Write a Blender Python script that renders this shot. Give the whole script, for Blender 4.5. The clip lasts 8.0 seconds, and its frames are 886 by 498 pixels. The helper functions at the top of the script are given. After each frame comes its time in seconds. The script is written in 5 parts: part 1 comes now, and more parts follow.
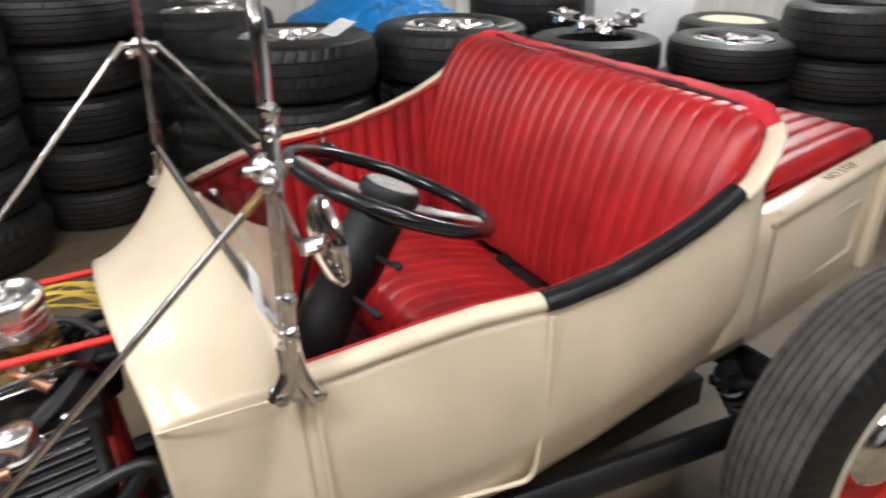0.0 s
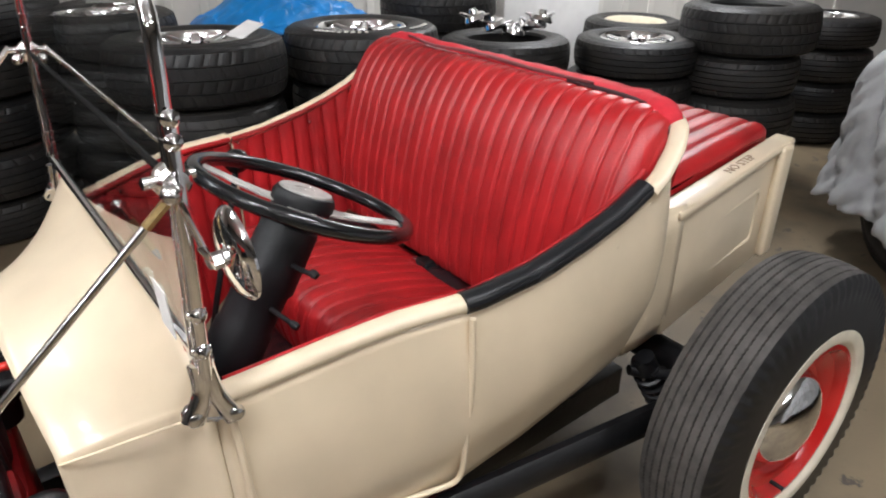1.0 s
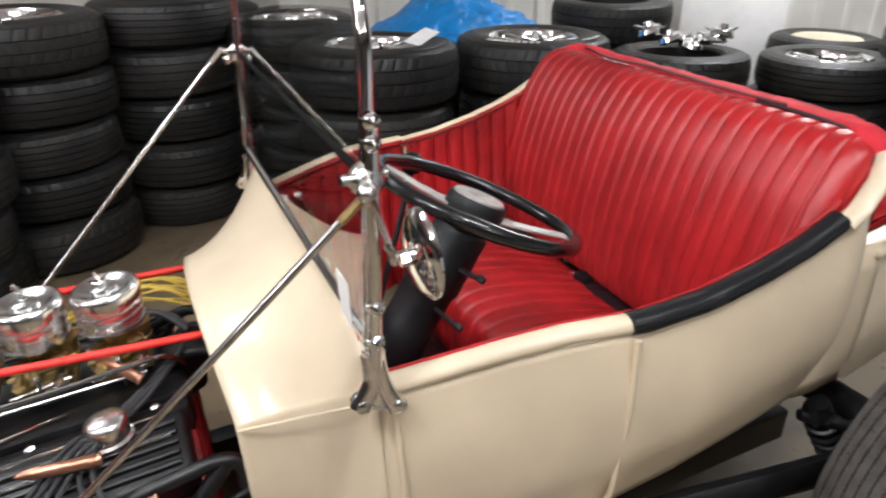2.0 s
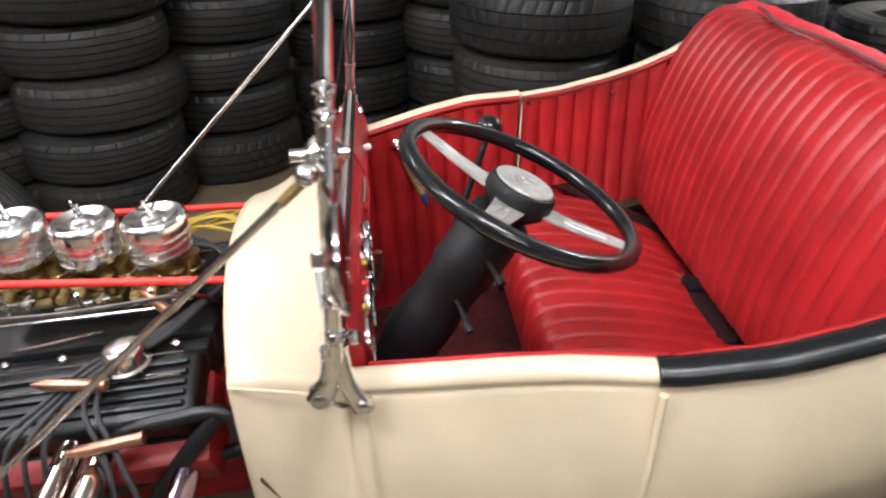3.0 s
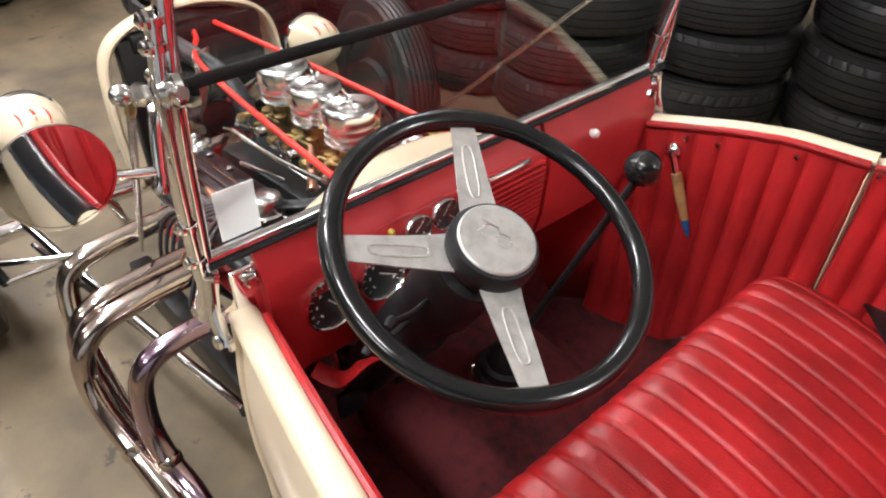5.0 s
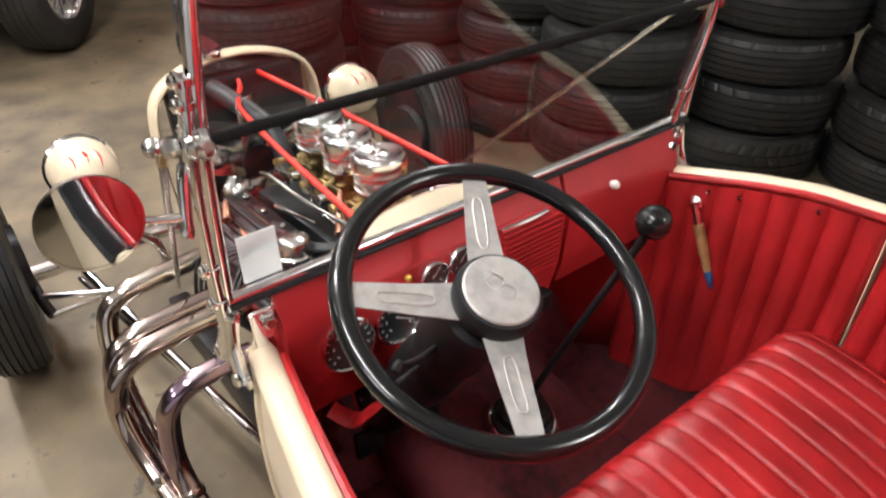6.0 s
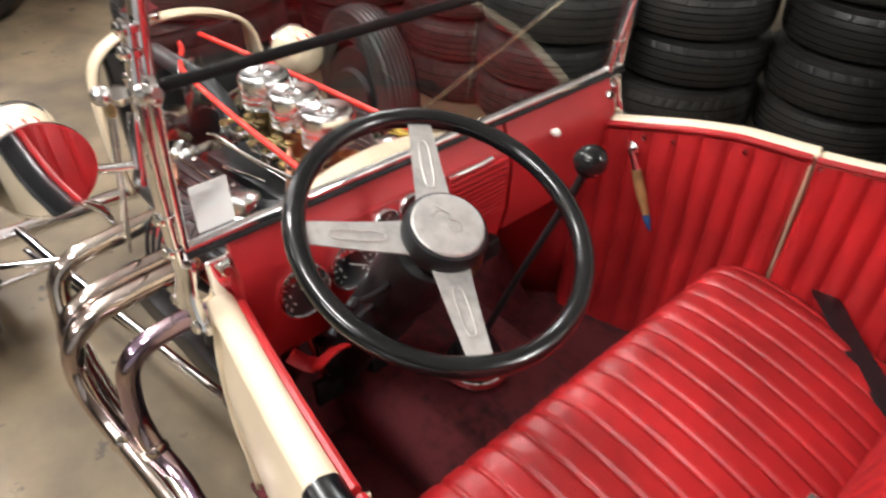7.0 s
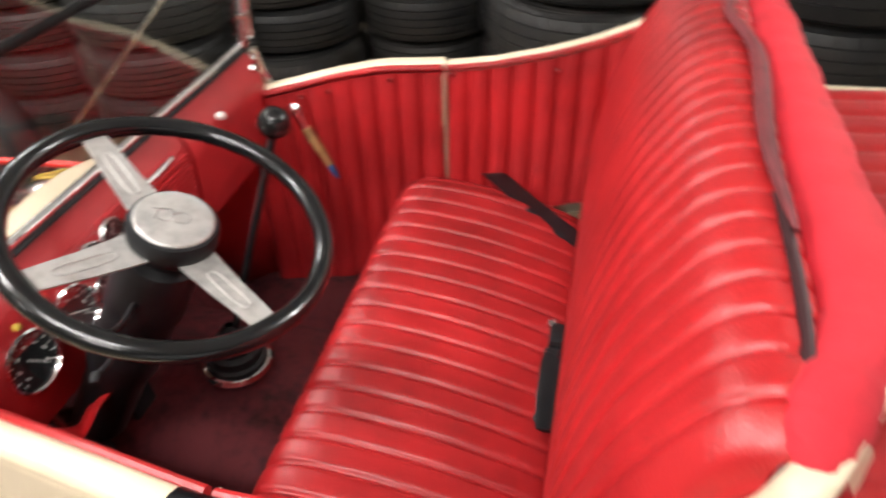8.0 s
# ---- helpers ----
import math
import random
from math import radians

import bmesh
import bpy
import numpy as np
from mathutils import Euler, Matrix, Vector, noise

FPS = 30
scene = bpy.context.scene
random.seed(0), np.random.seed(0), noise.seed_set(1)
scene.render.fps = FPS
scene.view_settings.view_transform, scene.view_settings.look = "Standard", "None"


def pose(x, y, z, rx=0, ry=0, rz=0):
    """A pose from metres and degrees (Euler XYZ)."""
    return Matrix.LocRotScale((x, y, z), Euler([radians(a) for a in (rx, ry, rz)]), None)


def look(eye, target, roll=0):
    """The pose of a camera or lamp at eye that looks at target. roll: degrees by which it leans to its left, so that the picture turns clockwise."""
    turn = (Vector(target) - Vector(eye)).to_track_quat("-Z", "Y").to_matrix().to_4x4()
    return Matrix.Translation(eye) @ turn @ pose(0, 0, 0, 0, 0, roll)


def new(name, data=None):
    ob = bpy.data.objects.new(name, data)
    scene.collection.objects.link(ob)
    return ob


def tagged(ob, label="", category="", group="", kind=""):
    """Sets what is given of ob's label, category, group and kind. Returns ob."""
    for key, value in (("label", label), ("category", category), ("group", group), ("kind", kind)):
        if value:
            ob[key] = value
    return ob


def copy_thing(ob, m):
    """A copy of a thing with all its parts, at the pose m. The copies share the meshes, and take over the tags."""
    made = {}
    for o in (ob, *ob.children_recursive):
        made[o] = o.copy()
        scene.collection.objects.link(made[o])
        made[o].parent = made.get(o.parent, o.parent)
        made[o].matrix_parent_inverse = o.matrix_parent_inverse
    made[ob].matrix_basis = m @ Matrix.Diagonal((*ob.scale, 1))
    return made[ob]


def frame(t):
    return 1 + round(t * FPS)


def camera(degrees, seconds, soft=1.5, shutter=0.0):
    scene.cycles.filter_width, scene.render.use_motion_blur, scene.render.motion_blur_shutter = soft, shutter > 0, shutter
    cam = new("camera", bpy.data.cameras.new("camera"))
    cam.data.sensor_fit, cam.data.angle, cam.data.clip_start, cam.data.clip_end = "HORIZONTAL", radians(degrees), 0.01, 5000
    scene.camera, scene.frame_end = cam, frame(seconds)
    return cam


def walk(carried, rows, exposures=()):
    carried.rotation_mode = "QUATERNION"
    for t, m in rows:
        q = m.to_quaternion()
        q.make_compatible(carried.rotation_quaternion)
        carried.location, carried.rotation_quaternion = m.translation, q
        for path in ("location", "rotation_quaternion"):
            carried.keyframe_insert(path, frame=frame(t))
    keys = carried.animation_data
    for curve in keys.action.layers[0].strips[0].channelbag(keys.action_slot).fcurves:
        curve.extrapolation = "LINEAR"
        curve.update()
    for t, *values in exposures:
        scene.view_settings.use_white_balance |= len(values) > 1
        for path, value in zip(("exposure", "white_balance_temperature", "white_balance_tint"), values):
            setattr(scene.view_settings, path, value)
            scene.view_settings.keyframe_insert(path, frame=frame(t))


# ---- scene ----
cam = camera(65.3, 8.0, soft=2.0, shutter=0.4)
PATH = [
    (0, (-0.101, -1.282, 1.360), (0.616, -0.040, 0.650), -0.28),
    (0.5, (-0.082, -1.289, 1.359), (0.793, -0.152, 0.651), 0.34),
    (1, (-0.087, -1.276, 1.360), (0.779, -0.132, 0.652), 0.51),
    (1.5, (-0.096, -1.260, 1.365), (0.691, -0.061, 0.656), 0.71),
    (2, (-0.128, -1.258, 1.365), (0.461, 0.059, 0.673), -0.02),
    (2.2, (-0.127, -1.253, 1.368), (0.387, 0.086, 0.660), -0.19),
    (3.3, (0.315, -1.078, 1.366), (0.326, 0.281, 0.521), 2.12),
    (3.5, (0.363, -0.998, 1.358), (0.304, 0.355, 0.505), 3.39),
    (4, (0.476, -0.864, 1.381), (0.136, 0.381, 0.435), 2.35),
    (4.5, (0.699, -0.772, 1.380), (0.000, 0.270, 0.386), 5.11),
    (4.7, (0.769, -0.737, 1.386), (-0.053, 0.191, 0.374), 3.44),
    (5.8, (0.858, -0.672, 1.410), (-0.141, 0.121, 0.445), 0.72),
    (6, (0.864, -0.680, 1.422), (-0.166, 0.129, 0.502), 0.49),
    (6.5, (0.880, -0.694, 1.440), (-0.188, 0.120, 0.570), -0.41),
    (7, (0.913, -0.714, 1.414), (-0.016, 0.153, 0.441), 1.22),
    (7.5, (0.929, -0.737, 1.407), (0.184, 0.283, 0.424), 0.05),
    (8, (0.895, -0.821, 1.402), (0.580, 0.393, 0.408), -2.28),
]
walk(cam, [(t, look(e, a, r)) for t, e, a, r in PATH], [(0.0, -0.52, 6150, 10), (2.2, -0.52, 6150, 10), (3.3, -0.06, 6150, 10), (5.8, -0.10, 6400, 10), (6.5, -0.02, 6430, 10), (8.0, 0.08, 6550, 10)])

# ---- light ----
world = bpy.data.worlds.new("world")
scene.world = world
world.use_nodes = True
world.node_tree.nodes["Background"].inputs[0].default_value = (0.9, 0.95, 1.0, 1)
world.node_tree.nodes["Background"].inputs[1].default_value = 0.02
scene.view_settings.exposure = 0.0

# unseen fixtures, placed and powered to match brightness; several are added as fill
LAMPS = [(-4.2, -0.9, 185), (-1.3, -1.0, 92), (0.55, -1.5, 62), (-2.4, -3.4, 24), (0.9, -3.5, 52), (3.7, 1.6, 130), (-1.9, 1.5, 72)]
CEIL = 3.3
HANG = 0.42   # assumed drop under the ceiling; an added upward fill lamp in each brightens it
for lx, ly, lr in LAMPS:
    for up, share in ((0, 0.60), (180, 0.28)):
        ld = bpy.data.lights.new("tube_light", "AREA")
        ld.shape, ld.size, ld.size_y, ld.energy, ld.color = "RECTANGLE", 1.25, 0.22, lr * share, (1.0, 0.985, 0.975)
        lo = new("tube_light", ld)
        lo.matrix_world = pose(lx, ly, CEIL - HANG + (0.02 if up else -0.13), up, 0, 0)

# ---- materials ----


def mat(name, color, rough=0.5, metal=0.0, vary=0.12, scale=12.0, bump=0.0, bump_scale=60.0, coat=0.0, color2=None, spec=0.5, chips=None):
    m = bpy.data.materials.new(name)
    m.use_nodes = True
    nt = m.node_tree
    b = nt.nodes["Principled BSDF"]
    b.inputs["Metallic"].default_value = metal
    b.inputs["Coat Weight"].default_value = coat
    b.inputs["Coat Roughness"].default_value = 0.08
    b.inputs["Specular IOR Level"].default_value = spec
    tc = nt.nodes.new("ShaderNodeTexCoord")
    oi = nt.nodes.new("ShaderNodeObjectInfo")
    add = nt.nodes.new("ShaderNodeVectorMath")
    add.operation = "MULTIPLY_ADD"
    add.inputs[1].default_value = (1, 1, 1)
    nt.links.new(tc.outputs["Object"], add.inputs[0])
    nt.links.new(oi.outputs["Random"], add.inputs[2])
    n1 = nt.nodes.new("ShaderNodeTexNoise")
    n1.inputs["Scale"].default_value = scale
    n1.inputs["Detail"].default_value = 6
    nt.links.new(add.outputs[0], n1.inputs["Vector"])
    n2 = nt.nodes.new("ShaderNodeTexNoise")
    n2.inputs["Scale"].default_value = scale / 7
    n2.inputs["Detail"].default_value = 3
    nt.links.new(add.outputs[0], n2.inputs["Vector"])
    mix = nt.nodes.new("ShaderNodeMix")
    mix.data_type = "RGBA"
    c2 = color2 or tuple(c * (1 - 2.2 * vary) for c in color)
    mix.inputs["A"].default_value = (*[max(0, c) for c in c2], 1)
    mix.inputs["B"].default_value = (*[min(1, c * (1 + vary)) for c in color], 1)
    avg = nt.nodes.new("ShaderNodeMath")
    avg.operation = "ADD"
    nt.links.new(n1.outputs["Fac"], avg.inputs[0])
    nt.links.new(n2.outputs["Fac"], avg.inputs[1])
    ramp = nt.nodes.new("ShaderNodeMapRange")
    ramp.inputs["From Min"].default_value = 0.72
    ramp.inputs["From Max"].default_value = 1.12
    nt.links.new(avg.outputs[0], ramp.inputs["Value"])
    nt.links.new(ramp.outputs[0], mix.inputs["Factor"])
    out = mix.outputs["Result"]
    if chips:
        # small marks of another colour: (colour, threshold, scale, stretch)
        mp = nt.nodes.new("ShaderNodeMapping")
        mp.inputs["Scale"].default_value = chips[3]
        nt.links.new(add.outputs[0], mp.inputs["Vector"])
        n4 = nt.nodes.new("ShaderNodeTexNoise")
        n4.inputs["Scale"].default_value = chips[2]
        n4.inputs["Detail"].default_value = 7
        n4.inputs["Roughness"].default_value = 0.65
        nt.links.new(mp.outputs[0], n4.inputs["Vector"])
        cr = nt.nodes.new("ShaderNodeMapRange")
        cr.inputs["From Min"].default_value, cr.inputs["From Max"].default_value = chips[1], chips[1] + 0.05
        nt.links.new(n4.outputs["Fac"], cr.inputs["Value"])
        mx = nt.nodes.new("ShaderNodeMix")
        mx.data_type = "RGBA"
        mx.inputs["B"].default_value = (*chips[0], 1)
        nt.links.new(cr.outputs[0], mx.inputs["Factor"])
        nt.links.new(out, mx.inputs["A"])
        out = mx.outputs["Result"]
    nt.links.new(out, b.inputs["Base Color"])
    rr = nt.nodes.new("ShaderNodeMapRange")
    rr.inputs["To Min"].default_value = min(1, rough * 1.22 + 0.01)
    rr.inputs["To Max"].default_value = rough * 0.82
    nt.links.new(n2.outputs["Fac"], rr.inputs["Value"])
    rr.inputs["From Min"].default_value, rr.inputs["From Max"].default_value = 0.3, 0.7
    nt.links.new(rr.outputs[0], b.inputs["Roughness"])
    if bump:
        n3 = nt.nodes.new("ShaderNodeTexNoise")
        n3.inputs["Scale"].default_value = bump_scale
        n3.inputs["Detail"].default_value = 4
        nt.links.new(add.outputs[0], n3.inputs["Vector"])
        bp = nt.nodes.new("ShaderNodeBump")
        bp.inputs["Strength"].default_value = bump
        bp.inputs["Distance"].default_value = 0.004
        nt.links.new(n3.outputs["Fac"], bp.inputs["Height"])
        nt.links.new(bp.outputs[0], b.inputs["Normal"])
    return m


CREAM = mat("cream_paint", (0.735, 0.615, 0.44), 0.3, vary=0.05, scale=5, bump=0.03, bump_scale=90, coat=0.25, chips=((0.30, 0.20, 0.11), 0.735, 30, (1, 1, 1)))
VINYL = mat("red_vinyl", (0.39, 0.0145, 0.0170), 0.31, vary=0.14, scale=9, bump=0.2, bump_scale=300)
REDCLOTH = mat("red_cloth", (0.62, 0.02, 0.035), 0.75, vary=0.1, scale=20, bump=0.25, bump_scale=500)
DASHRED = mat("dash_red", (0.42, 0.022, 0.026), 0.34, vary=0.08, scale=8, bump=0.06, bump_scale=380)
CARPET = mat("maroon_carpet", (0.10, 0.012, 0.016), 0.95, vary=0.3, scale=40, bump=0.7, bump_scale=600, chips=((0.22, 0.12, 0.11), 0.70, 90, (1, 1, 1)))
MAROON = mat("maroon_trim", (0.17, 0.03, 0.035), 0.6, vary=0.15, scale=20)
BLACKP = mat("black_plastic", (0.006, 0.006, 0.007), 0.52, spec=0.35, vary=0.2, scale=15, bump=0.08, bump_scale=300)
BLACKM = mat("black_vinyl_trim", (0.007, 0.0075, 0.009), 0.27, vary=0.2, scale=12, bump=0.05)
RUBBER = mat("tyre_rubber", (0.010, 0.010, 0.0103), 0.46, vary=0.3, scale=13, bump=0.25, bump_scale=150, color2=(0.024, 0.021, 0.018), chips=((0.075, 0.062, 0.047), 0.655, 24, (0.8, 0.8, 2.2)))
# the dark specks paint the shade of fine sipes that the tread mesh lacks
RUBBERG = mat("dusty_tread_painted_sipes", (0.066, 0.060, 0.055), 0.8, vary=0.2, scale=40, bump=0.4, bump_scale=150, chips=((0.020, 0.018, 0.016), 0.63, 55, (1, 1, 1)))
CHROME = mat("chrome", (0.86, 0.86, 0.87), 0.06, 1.0, vary=0.05, scale=30)
OLDCHROME = mat("dull_chrome", (0.70, 0.69, 0.67), 0.18, 1.0, vary=0.15, scale=40)
HEADER = mat("blued_chrome", (0.66, 0.61, 0.54), 0.09, 1.0, vary=0.1, scale=10, color2=(0.40, 0.31, 0.30))
HEADERB = mat("heat_blued_steel", (0.34, 0.25, 0.36), 0.12, 1.0, vary=0.15, scale=9, color2=(0.42, 0.33, 0.24))
ALU = mat("brushed_aluminium", (0.50, 0.485, 0.46), 0.42, 0.55, vary=0.12, scale=60, bump=0.05, bump_scale=400)
MIRROR = mat("mirror_glass", (0.82, 0.83, 0.83), 0.02, 1.0, vary=0.0)
SATIN = mat("satin_chrome", (0.88, 0.88, 0.88), 0.19, 1.0, vary=0.06, scale=40)
BLACKR = mat("black_sidewall", (0.008, 0.008, 0.0085), 0.42, vary=0.3, scale=14, bump=0.1)
COPPER = mat("copper", (0.52, 0.27, 0.18), 0.36, 1.0, vary=0.2, scale=30)
BRASS = mat("brass_carb", (0.40, 0.29, 0.13), 0.42, 1.0, vary=0.35, scale=35, bump=0.3)
IRON = mat("black_iron", (0.007, 0.007, 0.008), 0.38, vary=0.3, scale=20, bump=0.2)
ENGRED = mat("engine_red", (0.30, 0.012, 0.012), 0.45, vary=0.25, scale=18)
REDPAINT = mat("red_paint", (0.55, 0.018, 0.015), 0.22, vary=0.08, scale=10, coat=0.3)
BRIGHTRED = mat("red_rod_paint", (0.72, 0.03, 0.02), 0.4, vary=0.06)
WHITEWALL = mat("whitewall", (0.74, 0.68, 0.55), 0.55, vary=0.08, scale=20)
WIRE = mat("wire_grey", (0.03, 0.03, 0.033), 0.5, vary=0.15)
YELLOW = mat("yellow_wire", (0.55, 0.38, 0.05), 0.5, vary=0.15)
WHITEP = mat("white_plastic", (0.80, 0.78, 0.74), 0.45, vary=0.04)
PAPER = mat("paper", (0.86, 0.85, 0.83), 0.7, vary=0.03)
WALLW = mat("white_wall_paint", (0.80, 0.78, 0.73), 0.6, vary=0.06, scale=3, bump=0.05)
CONCRETE = mat("concrete", (0.172, 0.131, 0.080), 0.60, vary=0.2, scale=4.5, bump=0.15, bump_scale=60, color2=(0.085, 0.066, 0.044), chips=((0.07, 0.057, 0.044), 0.62, 9, (1, 1, 1)))
WALLG = mat("unseen_wall_grey", (0.24, 0.23, 0.22), 0.7, vary=0.1, scale=3, bump=0.05)
CEILM = mat("ceiling_paint", (0.82, 0.81, 0.79), 0.8, vary=0.05, scale=3)
TARP = mat("grey_cover", (0.31, 0.315, 0.32), 0.6, vary=0.12, scale=8, bump=0.4, bump_scale=30)
BLUE = mat("blue_tarp", (0.01, 0.22, 0.60), 0.4, vary=0.12, scale=12)
WOOD = mat("wood_handle", (0.30, 0.17, 0.07), 0.5, vary=0.25, scale=30)
FACE = mat("gauge_face", (0.012, 0.013, 0.014), 0.4, vary=0.05)


def glass(name, tint=(0.9, 0.93, 0.92), ior=1.47):
    m = bpy.data.materials.new(name)
    m.use_nodes = True
    b = m.node_tree.nodes["Principled BSDF"]
    b.inputs["Base Color"].default_value = (*tint, 1)
    b.inputs["Transmission Weight"].default_value = 1.0
    b.inputs["Roughness"].default_value = 0.0
    b.inputs["IOR"].default_value = ior
    return m


GLASS = glass("windshield_glass")


def emit(name, color, strength):
    m = bpy.data.materials.new(name)
    m.use_nodes = True
    b = m.node_tree.nodes["Principled BSDF"]
    b.inputs["Emission Color"].default_value = (*color, 1)
    b.inputs["Emission Strength"].default_value = strength
    return m


TUBE = emit("lit_tube", (1.0, 0.98, 0.95), 22.0)

# ---- mesh helpers ----


def mesh(name, verts, faces, material, parent=None, label="", smooth=True, angle=40):
    me = bpy.data.meshes.new(name)
    me.from_pydata([tuple(v) for v in verts], [], faces)
    bm = bmesh.new()
    bm.from_mesh(me)
    bmesh.ops.recalc_face_normals(bm, faces=bm.faces)
    bm.to_mesh(me)
    bm.free()
    me.materials.append(material)
    if smooth:
        me.shade_smooth()
        if angle:
            me.set_sharp_from_angle(angle=radians(angle))
    ob = new(name, me)
    if parent is not None:
        ob.parent = parent
    if label:
        ob["label"] = label
    return ob


def part(name, bm, material, parent=None, label="", smooth=False, angle=40):
    me = bpy.data.meshes.new(name)
    bmesh.ops.recalc_face_normals(bm, faces=bm.faces)
    bm.to_mesh(me)
    bm.free()
    me.materials.append(material)
    if smooth:
        me.shade_smooth()
        me.set_sharp_from_angle(angle=radians(angle))
    ob = new(name, me)
    if parent is not None:
        ob.parent = parent
    if label:
        ob["label"] = label
    return ob


def empty(name, at=(0, 0, 0), **tags):
    ob = new(name)
    ob.location = at
    ob.empty_display_size = 0.1
    return tagged(ob, **tags)


def grid(rows, closed_u=False, closed_v=False):
    """rows: list of equal-length lists of points."""
    n, m = len(rows), len(rows[0])
    verts = [p for r in rows for p in r]
    faces = []
    for i in range(n if closed_u else n - 1):
        for j in range(m if closed_v else m - 1):
            a, b = i * m + j, i * m + (j + 1) % m
            c, d = ((i + 1) % n) * m + (j + 1) % m, ((i + 1) % n) * m + j
            faces.append((a, b, c, d))
    return verts, faces


def axes_of(d):
    d = Vector(d).normalized()
    up = Vector((0, 0, 1)) if abs(d.z) < 0.9 else Vector((1, 0, 0))
    s = d.cross(up).normalized()
    return d, s, s.cross(d)


def smooth_path(pts, k=6):
    pts = [Vector(p) for p in pts]
    out = []
    for i in range(len(pts) - 1):
        p0, p1, p2, p3 = pts[max(i - 1, 0)], pts[i], pts[i + 1], pts[min(i + 2, len(pts) - 1)]
        for j in range(k):
            t = j / k
            out.append(0.5 * (2 * p1 + (p2 - p0) * t + (2 * p0 - 5 * p1 + 4 * p2 - p3) * t * t + (3 * p1 - p0 - 3 * p2 + p3) * t ** 3))
    out.append(pts[-1])
    return out


def sweep(path, r, n=10, cap=True, flat=(1, 1), up=None):
    """A tube along path; r one radius or a list; flat scales its two half axes."""
    path = [Vector(p) for p in path]
    rs = r if isinstance(r, (list, tuple)) else [r] * len(path)
    d0 = (path[1] - path[0]).normalized()
    ref = Vector(up) if up else axes_of(d0)[2]
    rows = []
    for i, p in enumerate(path):
        d = (path[min(i + 1, len(path) - 1)] - path[max(i - 1, 0)]).normalized()
        s = d.cross(ref).normalized()
        u = s.cross(d)
        ref = u if not up else ref
        rows.append([p + (s * math.cos(a) * flat[0] + u * math.sin(a) * flat[1]) * rs[i] for a in (2 * math.pi * k / n for k in range(n))])
    v, f = grid(rows, closed_v=True)
    if cap:
        f.append(tuple(range(n)))
        f.append(tuple((len(rows) - 1) * n + k for k in range(n)))
    return v, f


def lathe(profile, at=(0, 0, 0), axis=(0, 0, 1), n=32, closed=False, size=1.0):
    """profile: (radius, height) pairs turned about an axis through a point."""
    d, s, u = axes_of(axis)
    o = Vector(at)
    rows = [[o + (d * h + (s * math.cos(a) + u * math.sin(a)) * r) * size for a in (2 * math.pi * k / n for k in range(n))] for r, h in profile]
    v, f = grid(rows, closed_u=closed, closed_v=True)
    return v, f


def rod(a, b, r, n=12, r2=None):
    return sweep([a, b], [r, r2 if r2 is not None else r], n)


def join(*vf):
    verts, faces = [], []
    for v, f in vf:
        o = len(verts)
        verts += list(v)
        faces += [tuple(i + o for i in q) for q in f]
    return verts, faces


def box(bm, lo, hi, bevel=0.0, seg=2):
    c = [(a + b) / 2 for a, b in zip(lo, hi)]
    g = bmesh.ops.create_cube(bm, size=1, matrix=Matrix.LocRotScale(c, None, [b - a for a, b in zip(lo, hi)]))
    if bevel:
        es = list({e for v in g["verts"] for e in v.link_edges})
        bmesh.ops.bevel(bm, geom=es, offset=bevel, segments=seg, affect="EDGES", profile=0.5)


def boxpart(name, lo, hi, material, parent=None, label="", bevel=0.004):
    bm = bmesh.new()
    box(bm, lo, hi, bevel)
    return part(name, bm, material, parent, label, smooth=True)


def tube(name, path, r, material, parent=None, label="", n=10, smooth=4, flat=(1, 1), up=None):
    p = smooth_path(path, smooth) if smooth and len(path) > 2 else path
    return mesh(name, *sweep(p, r, n, flat=flat, up=up), material, parent, label)


def interp(x, table):
    """Smooth interpolation in a table of (x, value)."""
    if x <= table[0][0]:
        return table[0][1]
    for (x0, v0), (x1, v1) in zip(table, table[1:]):
        if x <= x1:
            t = (x - x0) / (x1 - x0)
            return v0 + (v1 - v0) * t
    return table[-1][1]


def text(words, size, m, material, parent, label="", extrude=0.0004):
    cu = bpy.data.curves.new("lettering", "FONT")
    cu.body, cu.size, cu.extrude, cu.align_x, cu.align_y = words, size, extrude, "CENTER", "CENTER"
    tmp = bpy.data.objects.new("lettering", cu)
    scene.collection.objects.link(tmp)
    bpy.context.view_layer.update()
    me = bpy.data.meshes.new_from_object(tmp.evaluated_get(bpy.context.evaluated_depsgraph_get()))
    bpy.data.objects.remove(tmp)
    me.transform(m)
    me.materials.clear()
    me.materials.append(material)
    ob = new("lettering", me)
    ob.parent = parent
    if label:
        ob["label"] = label
    return ob


# ---- the room ----
WD = Vector((0.93, -0.363, 0)).normalized()   # along the back wall


def wallbox(name, p, along, length, h, thick, material, label):
    a = Vector((along[0], along[1], 0)).normalized()
    nrm = Vector((-a.y, a.x, 0))
    bm = bmesh.new()
    box(bm, (0, 0, 0), (length, thick, h))
    ob = part(name, bm, material, None, label)
    ob.matrix_world = Matrix(((a.x, nrm.x, 0, p[0]), (a.y, nrm.y, 0, p[1]), (0, 0, 1, 0), (0, 0, 0, 1)))
    return tagged(ob, label, "wall", kind="structure")


